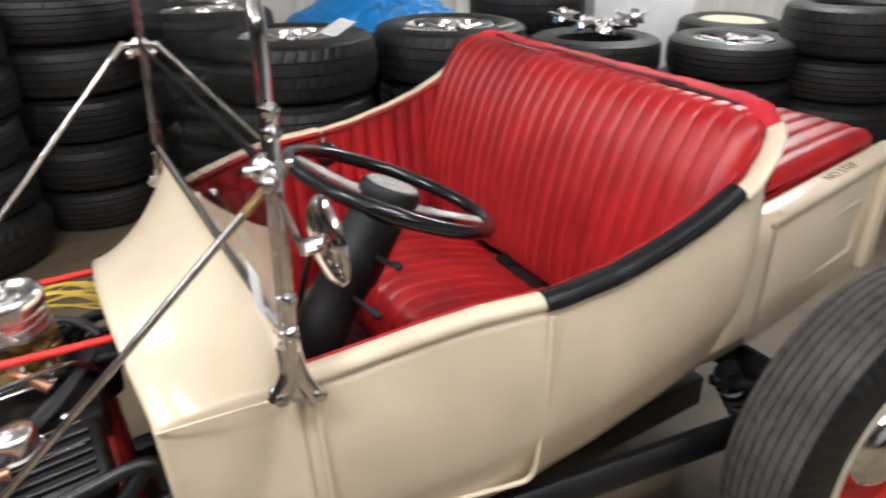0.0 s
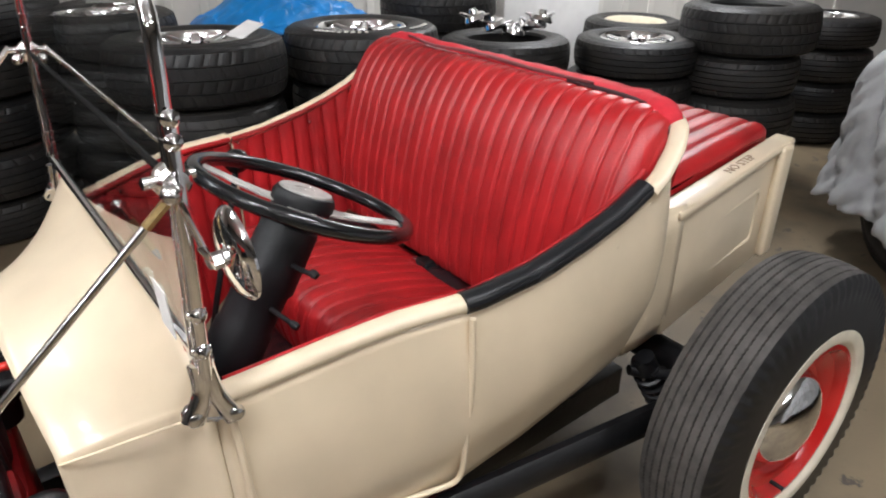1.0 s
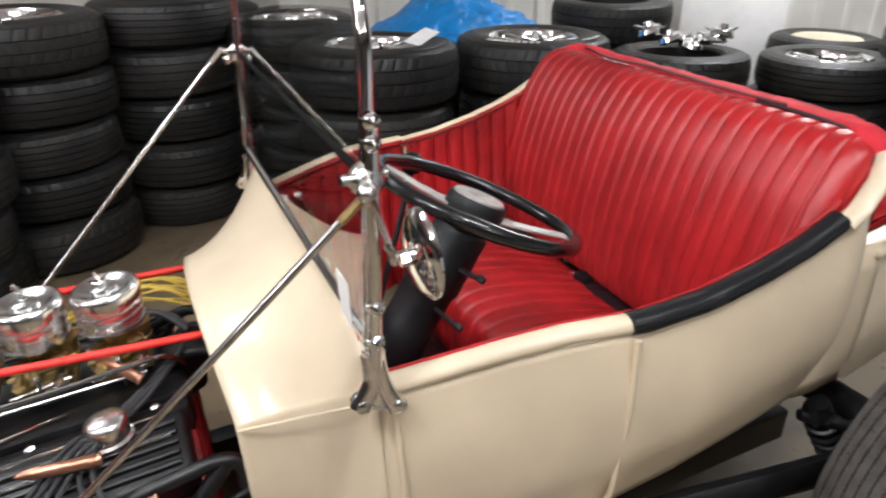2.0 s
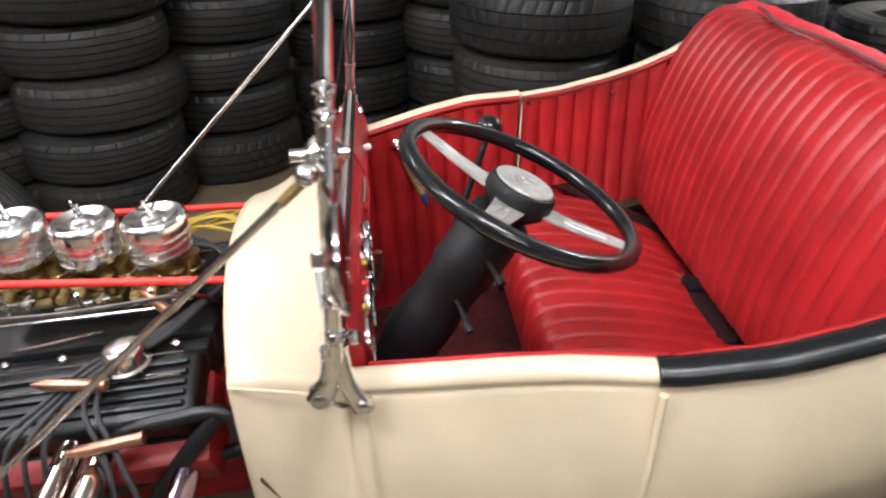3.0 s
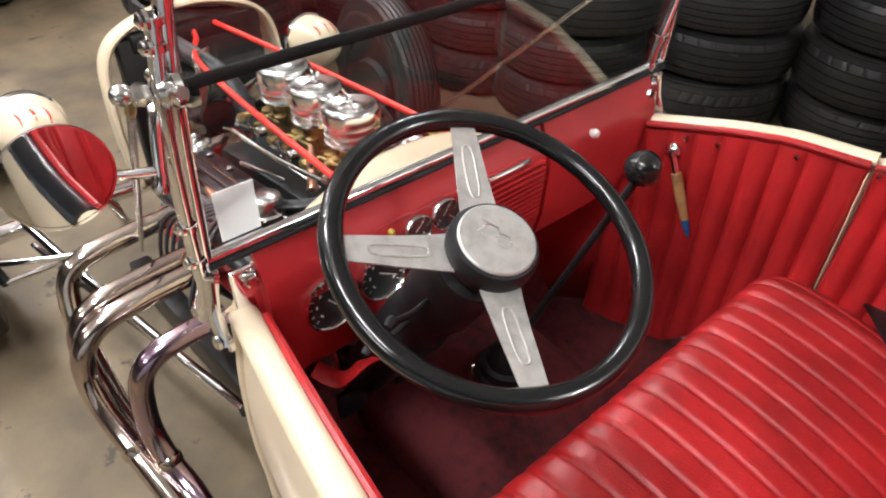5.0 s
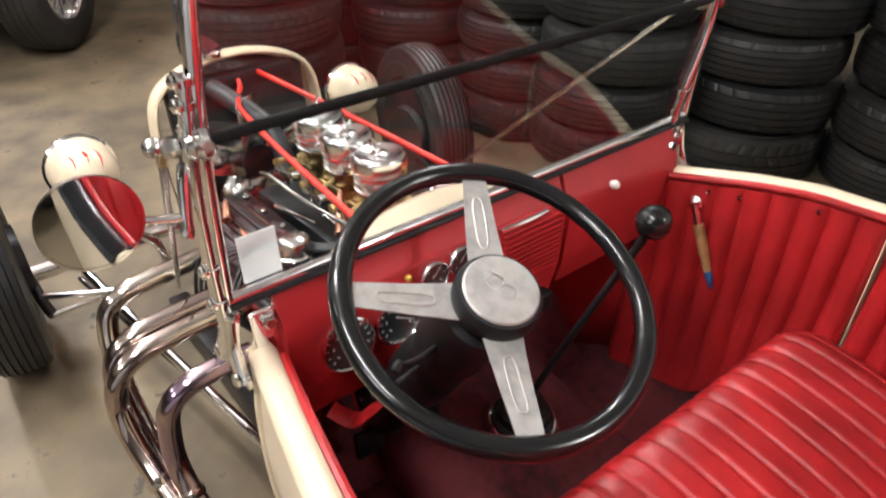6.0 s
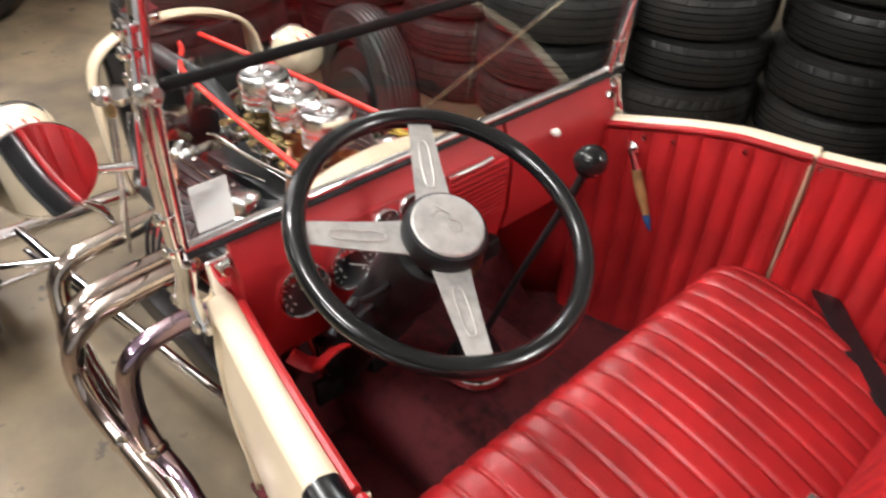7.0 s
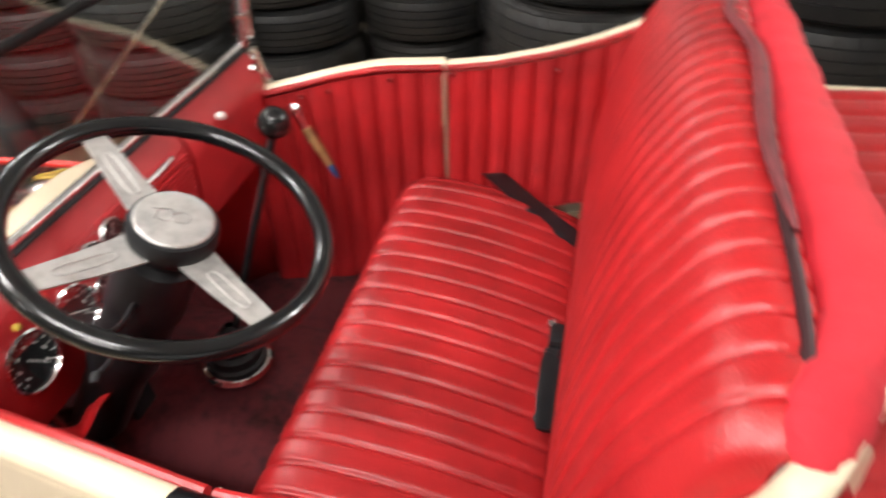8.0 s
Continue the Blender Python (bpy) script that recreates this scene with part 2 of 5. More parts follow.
bm = bmesh.new()
box(bm, (-14, -10, -0.2), (14, 12, 0))
tagged(part("floor", bm, CONCRETE), "stained bare concrete garage floor", "floor", kind="structure")
bm = bmesh.new()
box(bm, (-14, -10, CEIL), (14, 12, CEIL + 0.2))
tagged(part("ceiling", bm, CEILM), "plain off-white painted garage ceiling", "ceiling", kind="structure")
WALLP = Vector((3.5, 2.95, 0))
wp = WALLP - WD * 13
wall_n = wallbox("wall_north", wp, WD, 24, CEIL, 0.2, WALLW, "white ribbed metal panel garage wall")
# three unseen walls close the room; their grey is chosen to darken chrome reflections
wallbox("wall_south", (14, -8.5, 0), (-1, 0, 0), 28, CEIL, 0.2, WALLG, "unseen garage wall, grey added to darken reflections")
wallbox("wall_east", (9, 12, 0), (0, -1, 0), 22, CEIL, 0.2, WALLG, "unseen garage wall, grey added to darken reflections")
wallbox("wall_west", (-9.5, -10, 0), (0, 1, 0), 22, CEIL, 0.2, WALLG, "unseen garage wall, grey added to darken reflections")
rib = None
for i in range(26):
    s = 10.5 + i * 0.23
    if rib is None:
        bm = bmesh.new()
        box(bm, (-0.028, -0.014, 0), (0.028, 0.0, CEIL), 0.006)
        rib = part("panel_rib", bm, WALLW, wall_n)
        ob = rib
    else:
        ob = new("panel_rib", rib.data)
        ob.parent = wall_n
    ob.matrix_basis = pose(s, -0.002, 0)

for lx, ly, lr in LAMPS:
    fx = empty("ceiling_light", (lx, ly, CEIL - HANG), label="unseen white fluorescent tube light hung from the ceiling", category="light", group="ceiling lights")
    bm = bmesh.new()
    box(bm, (-0.65, -0.12, -0.05), (0.65, 0.12, -0.01), 0.01)
    part("housing", bm, WHITEP, fx)
    for dx in (-0.5, 0.5):
        mesh("hanger", *rod((dx, 0, -0.01), (dx, 0, HANG), 0.004, 6), OLDCHROME, fx)
    for dy in (-0.06, 0.06):
        mesh("tube", *rod((-0.6, dy, -0.085), (0.6, dy, -0.085), 0.016), TUBE, fx, "lit white tube")


# ---- tyres ----


def tyre_rows(D, W, rin, n=216, lug=6, ribs=4, treadw=0.8, zig=False):
    """Rings of a tyre lying flat on z = 0, axis up: grooved tread with slanted sipes, then the carcass."""
    R = D / 2
    tw = W * treadw / 2

    def crown(y):
        return R - 0.012 * (abs(y - W / 2) / tw) ** 2.5

    def ring(r, h, cut=0.0, shift=0.0, slant=0.0, wave=0.0):
        row = []
        for j in range(n):
            a = 2 * math.pi * (j + slant * (h / W - 0.5)) / n
            rr = r - (cut if cut and lug and (j + int(shift)) % lug == 0 else 0)
            hh = h + (wave if j % 2 else -wave)
            row.append((rr * math.cos(a), rr * math.sin(a), hh))
        return row

    tread = [ring(R - 0.030, W * 0.06), ring(R - 0.016, W / 2 - tw, 0.006)]
    for i in range(ribs):
        y0 = W / 2 - tw + 2 * tw * i / ribs
        y1 = W / 2 - tw + 2 * tw * (i + 1) / ribs
        g = 0.0013 + 0.02 * (y1 - y0)
        outer = i in (0, ribs - 1)
        cut = 0.0 if zig else (0.0038 if outer else (0.0028 if lug < 6 else 0.0016))
        sh = 0 if outer else 2 * i + 1
        sl = 0.0 if zig else 9.0 * (1 if i % 2 else -1)
        w0, w1 = (0.0009 if zig and i else 0.0), (0.0009 if zig and i < ribs - 1 else 0.0)
        tread += [ring(crown(y0) - 0.006, y0 + g * 0.4, wave=w0), ring(crown(y0), y0 + g * 1.3, cut, sh, sl, w0)]
        tread += [ring(crown(y0 * 0.5 + y1 * 0.5), y0 * 0.5 + y1 * 0.5, cut, sh, sl)]
        tread += [ring(crown(y1), y1 - g * 1.3, cut, sh, sl, w1), ring(crown(y1) - 0.006, y1 - g * 0.4, wave=w1)]
    tread += [ring(R - 0.016, W / 2 + tw, 0.006), ring(R - 0.030, W * 0.94)]
    side = [(R - 0.030, 0.06), (R - 0.036, 0.05), (R - 0.0365, 0.044), (R - 0.05, 0.030), (R - 0.053, 0.036), (R - 0.056, 0.024), (rin + (R - rin) * 0.45, 0.0), (rin + 0.034, 0.022), (rin + 0.030, 0.034), (rin + 0.012, 0.05), (rin, 0.12), (rin - 0.004, 0.3)]
    low = [ring(r, W * h) for r, h in side]
    high = [ring(r, W * (1 - h)) for r, h in side]
    return tread, list(reversed(low)), high


def tyre_mesh(*args, **kw):
    """The whole tyre as one closed skin."""
    tread, low, high = tyre_rows(*args, **kw)
    return grid(low + tread[1:-1] + high, closed_u=True, closed_v=True)


def alloy_rim(parent, rin, W, material, spokes=0):
    """A wheel disc inside a flat-lying tyre; its face looks up."""
    z = W
    prof = [(rin + 0.004, z * 0.92), (rin - 0.006, z * 0.95), (rin - 0.014, z * 0.9), (rin - 0.02, z * 0.70), (rin - 0.05, z * 0.62), (rin * 0.55, z * 0.72), (rin * 0.42, z * 0.80), (rin * 0.38, z * 0.70), (rin * 0.22, z * 0.70), (rin * 0.2, z * 0.78), (0.0, z * 0.80)]
    rim = mesh("rim", *lathe(prof, n=40), material, parent)
    if spokes:
        for i in range(spokes):
            a = 2 * math.pi * i / spokes
            c, s = math.cos(a), math.sin(a)
            p = [(rin * 0.28 * c, rin * 0.28 * s, z * 0.80), (rin * 0.6 * c, rin * 0.6 * s, z * 0.84), (rin * 0.88 * c, rin * 0.88 * s, z * 0.86)]
            mesh("spoke", *sweep(p, [0.026, 0.018, 0.022], 8, flat=(1, 0.5), up=(0, 0, 1)), material, rim)
    return rim


TYRES = {}


def tyre_kind(kind):
    if kind in TYRES:
        return TYRES[kind]
    D, W, rin, ribs, lug = {"a": (0.66, 0.205, 0.195, 5, 7), "b": (0.70, 0.225, 0.20, 4, 5), "c": (0.64, 0.195, 0.19, 6, 9), "w": (0.73, 0.24, 0.245, 5, 5)}[kind]
    tread, low, high = tyre_rows(D, W, rin, lug=lug, ribs=ribs)
    TYRES[kind] = (grid(tread, closed_v=True), grid(high + low, closed_v=True), D, W, rin)
    return TYRES[kind]


FIRST = {}


def put_tyre(kind, m, label, rim=None, spokes=0):
    tread, walls, D, W, rin = tyre_kind(kind)
    key = (kind, rim.name if rim else "", spokes)
    if key not in FIRST:
        ob = FIRST[key] = mesh("tyre", *walls, RUBBER, angle=30)
        mesh("tread", *tread, RUBBER, ob, "worn grooved tread", angle=25)
        ob.matrix_basis = m
        if rim:
            alloy_rim(ob, rin, W, rim, spokes)
    else:
        ob = copy_thing(FIRST[key], m)
        ob.matrix_basis = m
    return tagged(ob, label, "tyre", group="stacked tyres")


def stack(x, y, top, kinds, rim=None, spokes=0, seed=0):
    """Tyres piled on the floor up to about the height top; the upper one may hold a wheel."""
    rnd = random.Random(seed)
    z = 0.0
    n = len(kinds)
    total = sum(tyre_kind(k)[3] for k in kinds)
    sq = top / total
    for i, k in enumerate(kinds):
        W = tyre_kind(k)[3]
        last = i == n - 1
        m = pose(x + rnd.uniform(-0.018, 0.018), y + rnd.uniform(-0.018, 0.018), z, rnd.uniform(-1.0, 1.0), rnd.uniform(-1.0, 1.0), rnd.uniform(0, 360)) @ Matrix.Diagonal((1, 1, sq, 1))
        lab = "used black tyre with a bright wheel on top of a stack" if last and rim else "used dusty black tyre lying in a stack"
        ob = put_tyre(k, m, lab, rim if last else None, spokes if last else 0)
        z += W * sq
    return ob


PILES = [
    # x, y, top, kinds, wheel, spokes
    (-0.93, 1.64, 1.00, "acaca", None, 0),
    (-0.53, 2.07, 1.03, "bacab", CHROME, 10),
    (0.04, 2.37, 1.04, "cacac", None, 0),
    (0.63, 2.28, 0.94, "caca", CHROME, 8),
    (0.83, 1.55, 0.91, "bcab", CHROME, 10),
    (1.57, 1.54, 0.90, "cbab", CHROME, 8),
    (2.35, 1.43, 0.79, "bcaa", None, 0),
    (3.07, 1.18, 0.755, "caba", CHROME, 6),
    (3.76, 1.74, 0.73, "aca", WHITEWALL, 0),
    (3.50, 0.82, 0.935, "bacb", None, 0),
    (4.62, 0.95, 0.78, "acac", CHROME, 6),
    (2.50, 2.28, 0.72, "acac", None, 0),
    (1.50, 2.26, 0.80, "acac", None, 0),
    (-1.41, 1.60, 0.92, "bacab", None, 0),
    (-1.11, 2.53, 0.98, "bacab", None, 0),
    (-2.14, 0.62, 0.82, "wwww", CHROME, 12),
    (-1.92, 1.36, 0.88, "acaca", None, 0),
    (-2.64, 1.28, 0.90, "acaca", None, 0),
    (-2.20, 2.06, 1.00, "acacab", None, 0),
    (-3.10, 0.86, 1.00, "acacab", None, 0),
    (0.40, 3.05, 1.0, "acaca", None, 0),
    (-2.90, 2.10, 0.80, "acac", None, 0),
]


def wall_bars(parent, rmid, h, z, mid, span, n, material):
    """A row of plain raised bars on a sidewall where its lettering stands."""
    vs, fs = [], []
    for k in range(n):
        a = mid + span * (k / (n - 1) - 0.5)
        da = span / n * (0.30 if k % 3 else 0.36)
        o = len(vs)
        for dz in (-0.002, 0.002):
            for r, s in ((rmid - h / 2, -1), (rmid - h / 2, 1), (rmid + h / 2, 1), (rmid + h / 2, -1)):
                vs.append((r * math.cos(a + s * da), r * math.sin(a + s * da), z + dz))
        fs += [tuple(o + i for i in q) for q in ((0, 1, 2, 3), (7, 6, 5, 4), (0, 4, 5, 1), (1, 5, 6, 2), (2, 6, 7, 3), (3, 7, 4, 0))]
    return mesh("lettering_bars", vs, fs, material, parent, "white raised lettering", smooth=False)


for i, (sx, sy, top, kinds, rimm, spk) in enumerate(PILES):
    ob = stack(sx, sy, top, kinds, rimm, spk, seed=i + 3)
    if (sx, sy) == (1.57, 1.54):
        turn = ob.matrix_basis.to_euler().z
        wall_bars(ob, 0.292, 0.022, 0.2235, math.radians(222) - turn, 0.75, 9, WHITEP)
        wall_bars(ob, 0.292, 0.016, 0.2235, math.radians(300) - turn, 0.45, 6, WHITEP)

# ---- the roadster: floor of the world under it is z = 0, front towards -x ----
car = empty("roadster", (0, 0, 0), label="cream open hot rod roadster with red pleated upholstery", category="car")

YC = 0.03   # middle of the body
YW = 0.053  # middle of the windscreen
RAILY = [(0.12, 0.460), (0.20, 0.480), (0.30, 0.504), (0.42, 0.529), (0.56, 0.551), (0.70, 0.560), (0.88, 0.560), (1.00, 0.556), (1.06, 0.550), (1.10, 0.538)]
RAILZ = [(0.12, 0.688), (0.32, 0.721), (0.54, 0.744), (0.67, 0.765), (0.79, 0.799), (0.88, 0.832), (0.95, 0.866), (1.00, 0.898), (1.03, 0.922), (1.06, 0.948), (1.08, 0.965), (1.12, 0.985)]


def rail_pts(x0, x1, n, side, dy=0.0, dz=0.0):
    out = []
    for i in range(n):
        x = x0 + (x1 - x0) * i / (n - 1)
        out.append(Vector((x, YC + side * (interp(x, RAILY) + dy), interp(x, RAILZ) + dz)))
    return out


def body_half(side, n=46, m=16):
    """The outer skin of one side, from the cowl round the rear corner to the middle of the back."""
    plan = []
    for i in range(n):
        x = 0.125 + (0.985 - 0.125) * i / (n - 1)
        plan.append((x, interp(x, RAILY) + 0.012, interp(x, RAILZ), interp(x, [(0.12, 0.25), (0.45, 0.295), (0.6, 0.34), (0.85, 0.41), (1.0, 0.455)])))
    for k in range(1, 11):
        a = math.pi / 2 * k / 10
        plan.append((0.985 + 0.17 * math.sin(a), 0.40 + 0.169 * math.cos(a), min(0.972, interp(0.985 + 0.085 * math.sin(a) ** 0.8, RAILZ) - 0.008), 0.45 + 0.03 * math.sin(a)))
    for y in (0.3, 0.2, 0.1, 0.0):
        plan.append((1.157, y, 0.962, 0.48))
    rows = []
    for i, (x, y, zt, zb) in enumerate(plan):
        p0, p1 = plan[max(i - 1, 0)], plan[min(i + 1, len(plan) - 1)]
        tx, ty = p1[0] - p0[0], p1[1] - p0[1]
        L = math.hypot(tx, ty) or 1
        nx, ny = -ty / L, tx / L
        if i >= len(plan) - 4:
            nx, ny = 1, 0
        row = []
        for j in range(m):
            v = j / (m - 1)
            bulge = 0.016 * math.sin(math.pi * min(1, v * 1.25)) - 0.075 * max(0, v - 0.62) ** 1.6 * 2.6
            z = zt + (zb - zt) * v
            row.append(Vector((x + nx * bulge, YC + side * (y + ny * bulge), z)))
        rows.append(row)
    return rows


for side, nm in ((-1, "body_side"), (1, "body_side")):
    ob = mesh(nm, *grid(body_half(side)), CREAM, car, "cream painted steel body side", angle=0)
    md = ob.modifiers.new("solid", "SOLIDIFY")
    md.thickness, md.offset = 0.008, -1
    # door outline bead
    y = lambda x, z: YC + side * (interp(x, RAILY) + 0.0265)
    bead = [(0.530, y(0.53, 0), 0.725)] + [(0.530, y(0.53, 0) - side * 0.010 * max(0, 0.58 - z) / 0.1, z) for z in (0.66, 0.58, 0.50, 0.40)] + [(0.529, y(0.53, 0) - side * 0.023, 0.374), (0.522, y(0.52, 0) - side * 0.026, 0.356), (0.500, y(0.50, 0) - side * 0.029, 0.345), (0.40, y(0.40, 0) - side * 0.034, 0.335), (0.20, y(0.2, 0) - side * 0.036, 0.32)]
    tube("door_bead", bead, 0.0058, CREAM, ob, n=10, smooth=4)
    tube("cowl_bead", [(0.143, YC + side * 0.480, 0.68), (0.145, YC + side * 0.492, 0.6), (0.146, YC + side * 0.494, 0.45), (0.147, YC + side * 0.480, 0.30)], 0.007, CREAM, ob, n=8)

# rolled top edge
for side in (-1, 1):
    tube("top_rail", rail_pts(0.118, 0.527 if side < 0 else 0.555, 16, side), 0.021 if side < 0 else 0.016, CREAM, car, "cream rolled door top", n=12, smooth=0, flat=(1, 0.75), up=(0, 0, 1))
    if side < 0:
        tube("arm_pad", rail_pts(0.528, 0.955, 28, side, 0.002, 0.001), 0.0235, BLACKM, car, "black padded vinyl trim on the body edge", n=14, smooth=0, flat=(1, 0.8), up=(0, 0, 1))
    else:
        tube("top_rail", rail_pts(0.562, 1.02, 40, side, 0.006, -0.006), 0.0125, CREAM, car, "cream rolled body edge with worn paint", n=10, smooth=0, flat=(1, 0.75), up=(0, 0, 1))
# back edge across the body
def corner(side):
    return [Vector((x, YC + side * y, z)) for x, y, z in ((1.064, 0.546, 0.956), (1.080, 0.538, 0.976), (1.098, 0.520, 0.986), (1.122, 0.492, 0.982), (1.145, 0.45, 0.972), (1.158, 0.38, 0.965), (1.160, 0.2, 0.965))]


edge = rail_pts(0.956, 1.045, 11, -1, 0.010, -0.006) + [p + Vector((0, -0.010, -0.014)) for p in corner(-1)[:3]] + corner(-1)[3:] + [Vector((1.16, YC, 0.965))] + list(reversed(corner(1))) + list(reversed(rail_pts(1.02, 1.045, 5, 1, 0.006, -0.004)))
edge = smooth_path(edge, 3)
tube("back_rail", edge, [(interp(p.x, [(0.96, 0.021), (1.02, 0.021), (1.08, 0.021), (1.12, 0.017)]) if p.y < 0 else 0.015) for p in edge], CREAM, car, "cream rolled body edge", n=14, smooth=0, flat=(1, 0.6))

# ---- cowl ----
C0 = [(0.0, 0.786), (0.12, 0.786), (0.25, 0.785), (0.37, 0.781), (0.425, 0.772), (0.458, 0.750), (0.474, 0.722), (0.482, 0.702), (0.487, 0.690), (0.490, 0.62), (0.493, 0.5), (0.494, 0.38), (0.49, 0.25)]
C1 = [(0.0, 0.722), (0.085, 0.716), (0.155, 0.702), (0.215, 0.682), (0.26, 0.660), (0.292, 0.640), (0.314, 0.624), (0.326, 0.616), (0.333, 0.606), (0.337, 0.56), (0.341, 0.46), (0.341, 0.36), (0.338, 0.25)]


def cowl_rows(n=16):
    rows = []
    for i in range(n):
        s = i / (n - 1)
        w = 1 - (1 - s) ** 1.7
        half = [(a[0] + (b[0] - a[0]) * w, a[1] + (b[1] - a[1]) * w) for a, b in zip(C0, C1)]
        fine = smooth_path([(0, y, z) for y, z in half], 3)
        yo = 0.036 - 0.012 * s
        fx = lambda y: 0.119 - (0.220 - 0.20 * min(0.32, abs(y)) ** 2) * s
        rows.append([Vector((fx(p.y), yo - p.y, p.z)) for p in reversed(fine)] + [Vector((fx(p.y), yo + p.y, p.z)) for p in fine[1:]])
    return rows


cow = mesh("cowl", *grid(cowl_rows()), CREAM, car, "cream flared cowl ahead of the windscreen", angle=50)
md = cow.modifiers.new("solid", "SOLIDIFY")
md.thickness, md.offset = 0.007, -1
for side in (-1, 1):
    tube("cowl_ridge", [(0.09, 0.034 + side * 0.480, 0.680), (0.03, 0.03 + side * 0.420, 0.648), (-0.03, 0.027 + side * 0.370, 0.622), (-0.078, 0.024 + side * 0.335, 0.606)], 0.0026, CREAM, cow, n=8)
bm = bmesh.new()
box(bm, (-0.068, 0.024 - 0.322, 0.26), (-0.058, 0.024 + 0.322, 0.595), 0.002)
box(bm, (-0.0745, 0.024 - 0.26, 0.59), (-0.0655, 0.024 + 0.26, 0.655), 0.002)
part("firewall", bm, ENGRED, car, "dark red painted firewall")

# ---- dashboard ----


def dash_x(z):
    return interp(z, [(0.52, 0.118), (0.60, 0.140), (0.70, 0.150), (0.735, 0.146), (0.745, 0.138), (0.79, 0.122)])


def dash_panel(name, y0, y1, zb, push=0.0, material=DASHRED):
    rows = []
    zs = [zb + (0.784 - zb) * k / 17 for k in range(18)]
    for y in [y0 + (y1 - y0) * k / 12 for k in range(13)]:
        rows.append([Vector((dash_x(z) + push, y, z)) for z in zs] + [Vector((0.117, y, 0.774)), Vector((0.09, y, zb))])
    v, f = grid(rows, closed_v=True)
    m = len(rows[0])
    f += [tuple(range(m)), tuple((len(rows) - 1) * m + k for k in range(m))]
    return mesh(name, v, f, material, car, angle=35)


dash = dash_panel("dashboard", -0.402, 0.168, 0.525)
dash["label"] = "red dashboard panel with chrome gauges"
glovebox = dash_panel("glovebox", 0.174, 0.495, 0.545, 0.004)
glovebox["label"] = "plain red glovebox panel"
mesh("knob", *lathe([(0.0, 0.024), (0.007, 0.022), (0.0095, 0.015), (0.007, 0.008), (0.004, 0.0)], (0.142, 0.292, 0.731), (1, 0, 0.1), 16), WHITEP, glovebox, "white round knob")
tube("dash_roll", [(0.137, -0.40, 0.737), (0.140, 0.0, 0.737), (0.137, 0.16, 0.737)], 0.006, DASHRED, dash, n=8)


def gauge(y, z, r, needle, ticks, label):
    ax = Vector((1, 0, 0.04)).normalized()
    o = Vector((dash_x(z) - 0.004, y, z))
    bez = mesh("gauge", *lathe([(r * 0.97, 0.0), (r * 1.04, 0.008), (r * 1.02, 0.014), (r * 0.95, 0.016), (r * 0.9, 0.012), (r * 0.88, 0.007)], o, ax, 36, closed=True), CHROME, dash, label)
    mesh("dial", *lathe([(0.0, 0.007), (r * 0.9, 0.007), (r * 0.9, 0.003), (0.0, 0.003)], o, ax, 32), FACE, bez, "black dial")
    d, s, u = axes_of(ax)
    q = o + ax * 0.0085
    parts = []
    for k in range(ticks):
        a = math.radians(-130 + 260 * k / (ticks - 1))
        w = s * math.sin(a) + u * math.cos(a)
        parts.append(rod(q + w * r * 0.72, q + w * r * 0.84, r * 0.022, 4))
        if k % 2 == 0:
            t2 = s * math.cos(a) - u * math.sin(a)
            parts.append(rod(q + w * r * 0.55 - t2 * r * 0.05, q + w * r * 0.55 + t2 * r * 0.05, r * 0.035, 4))
    mesh("tick_marks", *join(*parts), WHITEP, bez, "white tick marks", smooth=False)
    a = math.radians(needle)
    w = s * math.sin(a) + u * math.cos(a)
    mesh("needle", *rod(q - w * r * 0.15, q + w * r * 0.68, r * 0.03, 6, r * 0.012), WHITEP, bez, "white needle")
    ob = mesh("lens", *lathe([(0.0, 0.0135), (r * 0.9, 0.0125), (r * 0.9, 0.0105), (0.0, 0.0115)], o, ax, 32), GLASS, bez)
    ob.visible_shadow = False
    return bez


gauge(-0.307, 0.657, 0.047, -140, 13, "large chrome-rimmed black speedometer")
gauge(-0.211, 0.660, 0.046, -120, 13, "large chrome-rimmed black gauge")
gauge(-0.141, 0.711, 0.027, -50, 7, "small chrome-rimmed black gauge")
gauge(-0.083, 0.717, 0.027, -40, 7, "small chrome-rimmed black gauge")
gauge(-0.139, 0.647, 0.027, 20, 7, "small chrome-rimmed black gauge")
gauge(-0.081, 0.653, 0.027, 60, 7, "small chrome-rimmed black gauge")
for y, z, c in ((-0.300, 0.716, YELLOW), (-0.243, 0.720, BRIGHTRED), (-0.188, 0.726, YELLOW)):
    mesh("warning_light", *lathe([(0.006, 0.0), (0.006, 0.004), (0.004, 0.008), (0.0, 0.009)], (dash_x(z) - 0.001, y, z), (1, 0, 0), 12), c, dash)
# louvred grille in the dash
bm = bmesh.new()
for k in range(11):
    z = 0.607 + k * 0.0112
    box(bm, (dash_x(z) - 0.004, 0.012, z), (dash_x(z) + 0.008, 0.158, z + 0.0062), 0.002)
part("louvre", bm, DASHRED, dash, "pressed red louvres", smooth=True)
tube("chrome_strip", [(0.149, 0.008, 0.735), (0.151, 0.08, 0.7365), (0.149, 0.118, 0.737)], 0.0045, CHROME, dash, "small chrome strip", n=8)
# small items under the dash
bm = bmesh.new()
box(bm, (0.10, 0.03, 0.50), (0.15, 0.15, 0.545), 0.006)
part("switch_box", bm, BLACKP, dash)
tube("copper_bullet", [(0.150, 0.065, 0.50), (0.160, 0.075, 0.53), (0.165, 0.078, 0.585)], [0.009] * 9, COPPER, dash, n=10)

